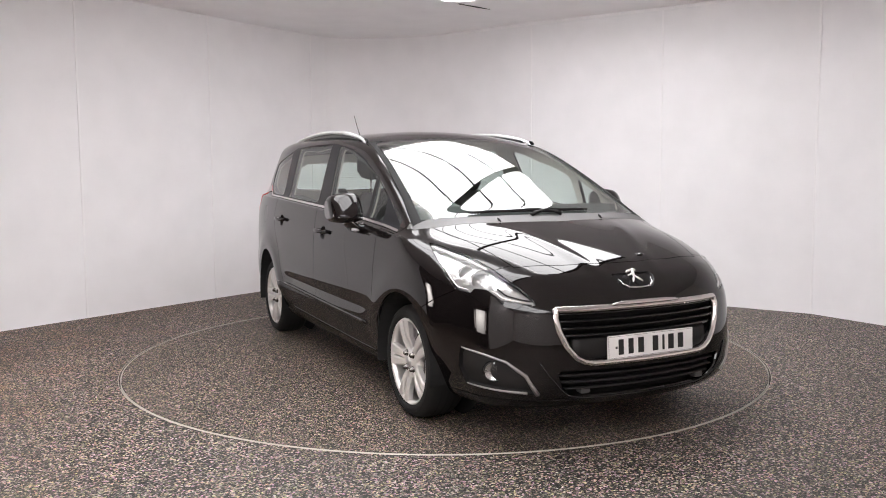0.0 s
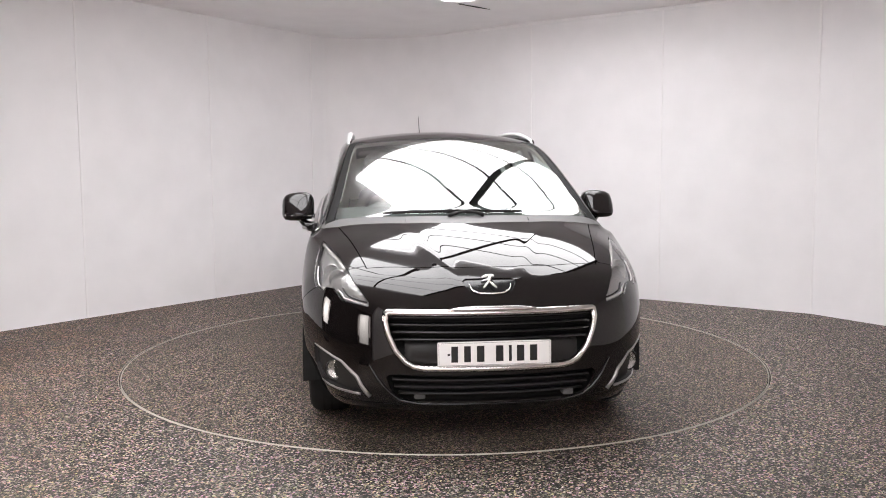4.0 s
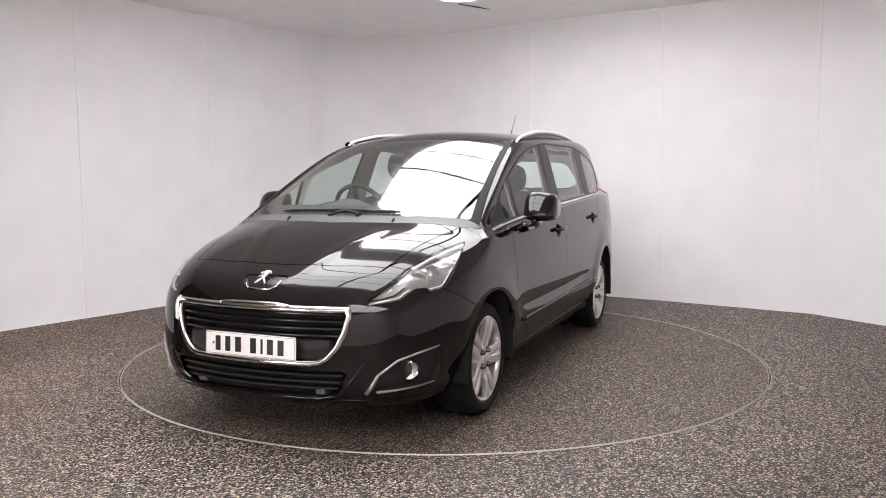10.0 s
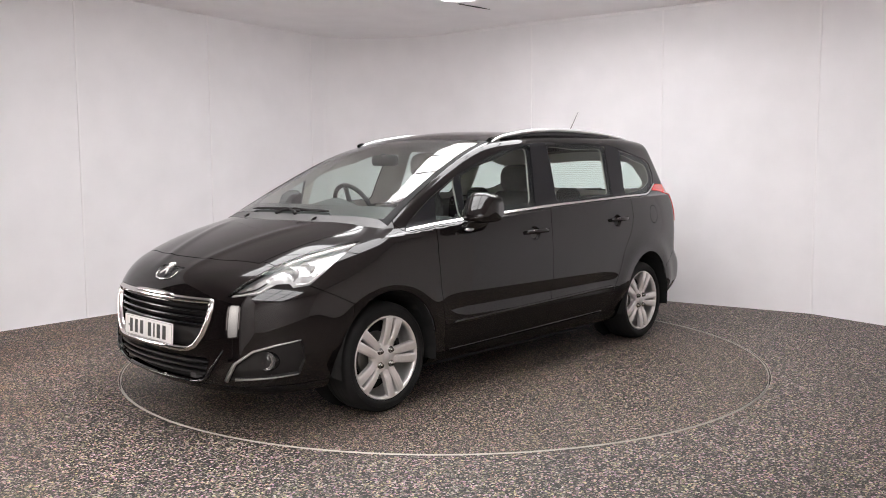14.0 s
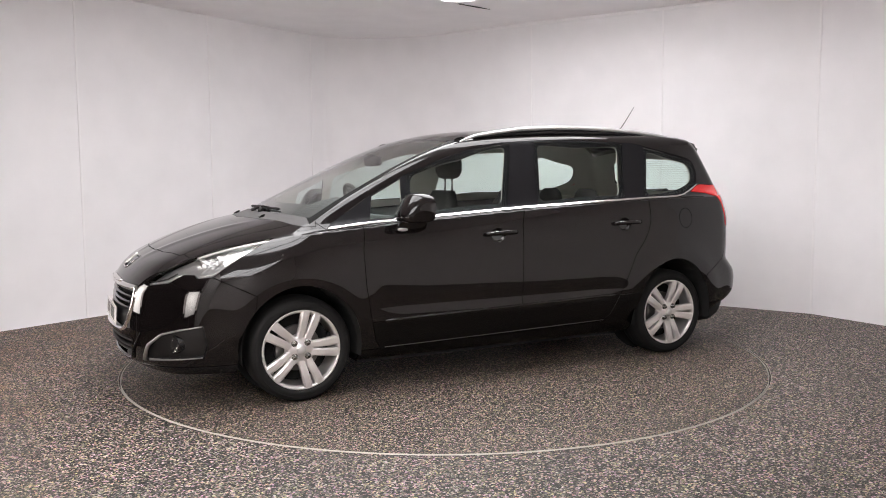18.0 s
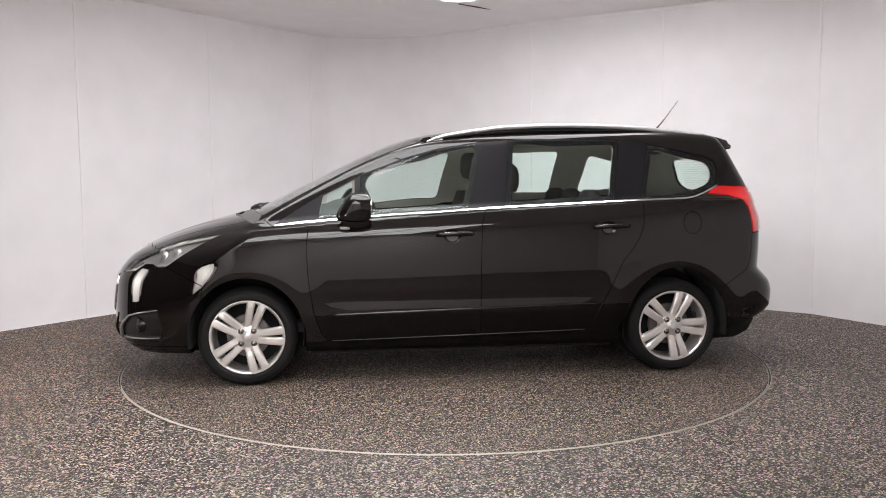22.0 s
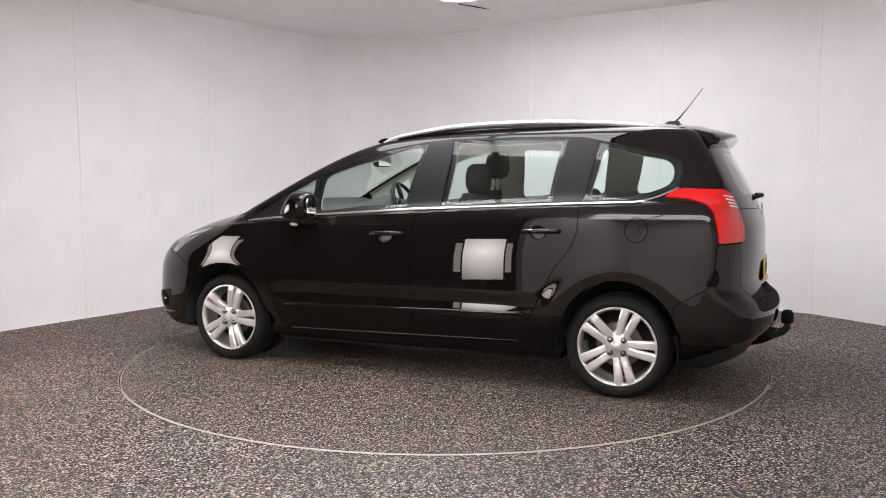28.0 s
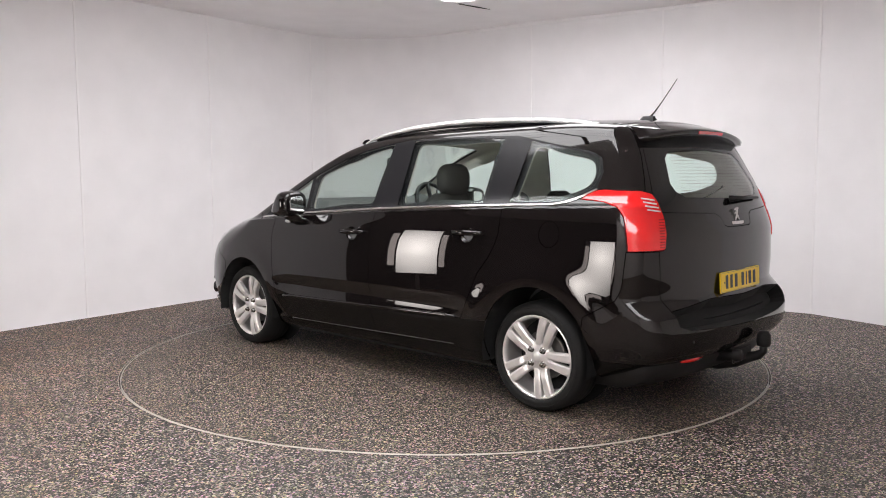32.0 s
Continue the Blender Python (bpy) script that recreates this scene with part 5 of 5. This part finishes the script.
for k in range(7):
    y = 0.066 - 0.02 * k
    xx = tail_x(abs(y), 1.022)
    box(xx - 0.004, xx + 0.004, y - 0.007, y + 0.007, 1.014, 1.03, 0, b)
part("badge_bar", b, M_SATIN, CAR, "row of small silver bars")
# heater wires in the rear window
wires = bmesh.new()
for k in range(13):
    z = 1.185 + 0.0175 * k
    w = 0.45 - 0.05 * (z - 1.18) / 0.2
    tube([(tail_x(abs(y), z) + 0.004, y, z) for y in np.linspace(-w, w, 7)], 0.0006, 4, wires)
part("heater_wires", wires, M_WIRE, TAILGATE, "fine brown heater wires")
for s in LR:
    pts = []
    for y in np.linspace(0.40, 0.56, 5):
        pts.append((tail_x(y, 0.33) - 0.004, y, 0.335 - 0.01 * (y - 0.4)))
    part("reflector", flipped(tube(pts, [0.012, 0.016, 0.016, 0.015, 0.008], 8), s), M_RED, REAR_BUMPER, "red bumper reflector", True)
    for y, z in ((0.60, 0.452), (0.22, 0.45)):
        xx = tail_x(y, z)
        b = lathe([(0.0, 0.002), (0.008, 0.001), (0.01, -0.003)], 14, "x")
        bmesh.ops.scale(b, vec=(-1, 1, 1), verts=b.verts)
        bmesh.ops.translate(b, verts=b.verts, vec=(xx, y * s, z))
        part("parking_sensor", b, M_PLASTIC, REAR_BUMPER)
rows = []
for y in np.linspace(-0.76, 0.76, 25):
    x0 = tail_x(abs(y), 0.33)
    rows.append([(-3.05, y, 0.19), (-3.05, y, 0.34), (x0 + 0.02, y, 0.35), (x0 + 0.012, y, 0.31), (x0 + 0.05, y, 0.24), (x0 + 0.14, y, 0.195)])
part("valance", loft(rows), M_PLASTIC, REAR_BUMPER, "black plastic valance", True)
tow = tagged(new("tow_bar"), "black steel tow bar with a covered ball")
tow.parent = CAR
part("bar", tube([(-3.2, 0.0, 0.22), (-3.38, 0.0, 0.225), (-3.48, 0.0, 0.25), (-3.55, 0.0, 0.28), (-3.605, 0.0, 0.30), (-3.63, 0.0, 0.325), (-3.63, 0.0, 0.365)], [0.04, 0.04, 0.038, 0.03, 0.026, 0.022, 0.02], 10), M_PLASTIC, tow, "", True)
part("ball", lathe([(0.0, 0.075), (0.025, 0.07), (0.037, 0.05), (0.038, 0.01), (0.034, -0.01), (0.02, -0.014)], 20, "z"), M_RUBBER, tow, "black rubber ball cover", True).matrix_basis = pose(-3.63, 0, 0.365)
part("socket", tube([(-3.44, 0.16, 0.30), (-3.53, 0.16, 0.315), (-3.575, 0.16, 0.32)], [0.034, 0.036, 0.03], 12), M_PLASTIC, tow, "trailer socket", True)
part("bracket", box(-3.545, -3.53, -0.05, 0.19, 0.27, 0.345, 0.006), M_PLASTIC, tow)

# ---- cabin: what shows through the windows
def seat(x, y, w, z_top, head_z, head_w, lean=0.2, head=True, label="dark cloth seat with headrest"):
    root = tagged(new("seat"), label)
    root.parent = CAR
    c = loft([[(x + 0.52 * t, y + w * k * m, z) for k, z in ((-0.5, 0.42), (-0.5, 0.56 + 0.02 * t), (-0.3, 0.585 + 0.02 * t), (0.3, 0.585 + 0.02 * t), (0.5, 0.56 + 0.02 * t), (0.5, 0.42))] for t, m in ((0, 0.95), (0.3, 1.0), (0.8, 1.0), (1.0, 0.92))])
    part("cushion", c, M_SEAT, root, "", True)
    rows = []
    n = 8
    for i in range(n + 1):
        t = i / n
        z = 0.55 + (z_top - 0.55) * t
        xx = x + 0.02 - lean * (z - 0.55)
        ww = w * (1.0 if t < 0.7 else 1.0 - 0.45 * ((t - 0.7) / 0.3) ** 2.0)
        d = 0.13 - 0.05 * t
        rows.append([(xx + d * 0.3, y - ww / 2, z), (xx + d * 0.62, y - ww * 0.36, z), (xx + d * 0.45, y, z), (xx + d * 0.62, y + ww * 0.36, z), (xx + d * 0.3, y + ww / 2, z), (xx - d * 0.4, y + ww * 0.46, z), (xx - d * 0.55, y, z), (xx - d * 0.4, y - ww * 0.46, z)])
    part("backrest", loft(rows), M_SEAT, root, "", True)
    if head:
        xx = x + 0.02 - lean * (head_z - 0.55)
        rings = []
        for k, f in ((-1, 0.45), (-0.85, 0.8), (-0.4, 1.0), (0.3, 1.0), (0.75, 0.85), (1, 0.5)):
            rings.append([(xx + 0.072 * f * math.cos(a), y + head_w * f * math.copysign(abs(math.sin(a)) ** 0.7, math.sin(a)), head_z + 0.1 * k) for a in [2 * math.pi * i / 16 for i in range(16)]])
        part("headrest", loft(rings), M_SEAT, root, "dark cloth headrest", True)
        b = bmesh.new()
        for q in (-0.06, 0.06):
            tube([(xx, y + q, z_top - 0.03), (xx, y + q, head_z - 0.08)], 0.007, 8, b)
        part("headrest_post", b, M_CHROME, root, "bright steel posts", True)
    return root


seat(-1.42, -0.378, 0.5, 1.17, 1.36, 0.16, 0.22)
seat(-1.55, 0.40, 0.5, 1.17, 1.262, 0.135, 0.26)
for y in (-0.46, 0.0, 0.46):
    seat(-2.18, y, 0.43, 1.02, 1.085, 0.11, 0.22, True)
for y in (-0.3, 0.3):
    seat(-2.95, y, 0.45, 0.98, 1.08, 0.1, 0.2, False, "folded dark cloth rear seat")

rows = []
for y in np.linspace(-0.72, 0.72, 25):
    hump = 0.095 * math.exp(-abs((y + 0.36) / 0.21) ** 2.6)
    xf = -0.17 - 0.1 * (y / 0.72) ** 2
    zf = top_z(xf, abs(y)) - 0.035
    rows.append([(xf, y, zf), (-0.36, y, min(1.035, zf + 0.03)), (-0.52, y, 1.045 + hump * 0.6), (-0.66, y, 1.04 + hump), (-0.76, y, 1.0 + hump), (-0.80, y, 0.93), (-0.74, y, 0.7), (-0.3, y, 0.6), (-0.2, y, 0.8)])
part("dashboard", loft(rows), M_DASH, CAR, "dark grey dashboard", True)
wheel_at = Matrix.Translation((-0.82, -0.36, 1.055)) @ Matrix.Rotation(radians(-64), 4, "Y")
b = bmesh.new()
pts = [wheel_at @ Vector((0.185 * math.cos(a), 0.185 * math.sin(a), 0)) for a in [2 * math.pi * i / 40 for i in range(41)]]
tube(pts, 0.016, 8, b)
sw = part("steering_wheel", b, M_PLASTIC, CAR, "black steering wheel", True)
b = bmesh.new()
for a in (0, 180, 270):
    tube([wheel_at @ Vector((0.03 * math.cos(radians(a)), 0.03 * math.sin(radians(a)), -0.02)), wheel_at @ Vector((0.18 * math.cos(radians(a)), 0.18 * math.sin(radians(a)), 0))], 0.02, 8, b, 0.6)
part("spoke", b, M_PLASTIC, sw, "", True)
b = lathe([(0.0, 0.01), (0.055, 0.004), (0.07, -0.02), (0.05, -0.05)], 24, "z")
bmesh.ops.transform(b, matrix=wheel_at, verts=b.verts)
part("airbag_pad", b, M_PLASTIC, sw, "", True)
b = loft([ring_section(-0.79 + dx, y, 1.39, hx, hz, 16, 2.6) for y, dx, hx, hz in ((-0.12, 0.0, 0.012, 0.02), (-0.105, 0.0, 0.022, 0.035), (0.0, 0.012, 0.024, 0.038), (0.105, 0.0, 0.022, 0.035), (0.12, 0.0, 0.012, 0.02))])
rvm = part("rear_view_mirror", b, M_PLASTIC, CAR, "black rear view mirror", True)
part("stem", tube([(-0.77, 0, 1.41), (-0.765, 0, 1.425), (-0.79, 0, top_z(-0.79, 0) - 0.022)], [0.012, 0.012, 0.014], 8), M_PLASTIC, rvm, "", True)
part("mirror_glass", box(-0.817, -0.812, -0.105, 0.105, 1.36, 1.42, 0.002), M_MIRROR, rvm)
part("cabin_floor", box(-3.2, -0.2, -0.72, 0.72, 0.3, 0.36), M_SEAT, CAR, "dark carpeted cabin floor")
for s in LR:
    for x0, x1 in ((-0.45, -1.44), (-1.52, -2.34)):
        rows = []
        for x in np.linspace(x0, x1, 8):
            rows.append([on_form(x, z, 1, -d)[0] for z, d in ((0.4, 0.03), (0.6, 0.04), (0.85, 0.05), (0.97, 0.05), (BELT(x) - 0.006, 0.035), (BELT(x) - 0.01, 0.012), (0.8, 0.012), (0.4, 0.012))])
        part("door_card", flipped(loft(rows), s), M_DASH, CAR, "dark grey door lining", True)
# pale linings of the roof and pillars
for name in ("window_frame", "pillar_trim", "body_shell", "tail_lamp", "rear_glass", "tailgate"):
    me = panel_mesh(name, 0, groove=0, lift=-0.022)
    bm = bmesh.new()
    bm.from_mesh(me)
    bmesh.ops.delete(bm, geom=[f for f in bm.faces if f.calc_center_median().z < (0.8 if name == "tail_lamp" else 1.06) or f.calc_center_median().x > -0.3], context="FACES")
    bpy.data.meshes.remove(me)
    if bm.faces:
        part("lining", bm, M_LINER, CAR, "pale grey roof and pillar lining", True)


def window_surround(outline, inset):
    """The inner edge of a window: a dark seal and behind it a pale lining, with rounded corners."""
    cx, cz = sum(p[0] for p in outline) / len(outline), sum(p[1] for p in outline) / len(outline)
    inner = []
    for x, z in dense(outline + outline[:1], 0.09)[:-1]:
        d = math.hypot(x - cx, z - cz)
        inner.append((x + (cx - x) * inset / d * (1.3 if abs(x - cx) > abs(z - cz) else 1.0), z + (cz - z) * inset / d * 1.2))
    for _ in range(2):
        inner = [((1 - k) * a[0] + k * b[0], (1 - k) * a[1] + k * b[1]) for a, b in zip(inner, inner[1:] + inner[:1]) for k in (0.25, 0.75)]
    outer = [(x + (x - cx) * 0.03, z + (z - cz) * 0.05) for x, z in inner]
    outer = [(x + (x - cx) * inset * 2.2 / math.hypot(x - cx, z - cz), z + (z - cz) * inset * 1.4 / math.hypot(x - cx, z - cz)) for x, z in outer]
    rim, edge = [on_form(x, z) for x, z in outer], [on_form(x, z) for x, z in inner]
    for name, mat, depth, lab in (("window_seal", M_PILLAR, -0.018, "black window seal"), ("window_lining", M_LINER, -0.03, "pale window lining")):
        a, b = [p + n * depth for p, n in rim], [p + n * depth for p, n in edge]
        for s in LR:
            part(name, flipped(loft([a + a[:1], b + b[:1]], closed=False, caps=False), s), mat, CAR, lab, True)


for outline in (FRONT_WINDOW, REAR_WINDOW, SIDE_WINDOW):
    window_surround(outline, 0.026)


def motions():
    rows, rows2 = [], []
    for i in range(17):
        t = 2.0 * i
        a = -26.722 + 4.9808 * t
        turn = Matrix.Rotation(radians(-90 - a), 4, "Z")
        rows.append((t, turn @ Matrix.Translation((1.342, -0.057, 0))))
        rows2.append((t, Matrix.Translation((TURN_X, 0, 0)) @ Matrix.Rotation(radians(-a), 4, "Z")))
    walk(CAR, rows)
    walk(TURNTABLE, rows2)


motions()
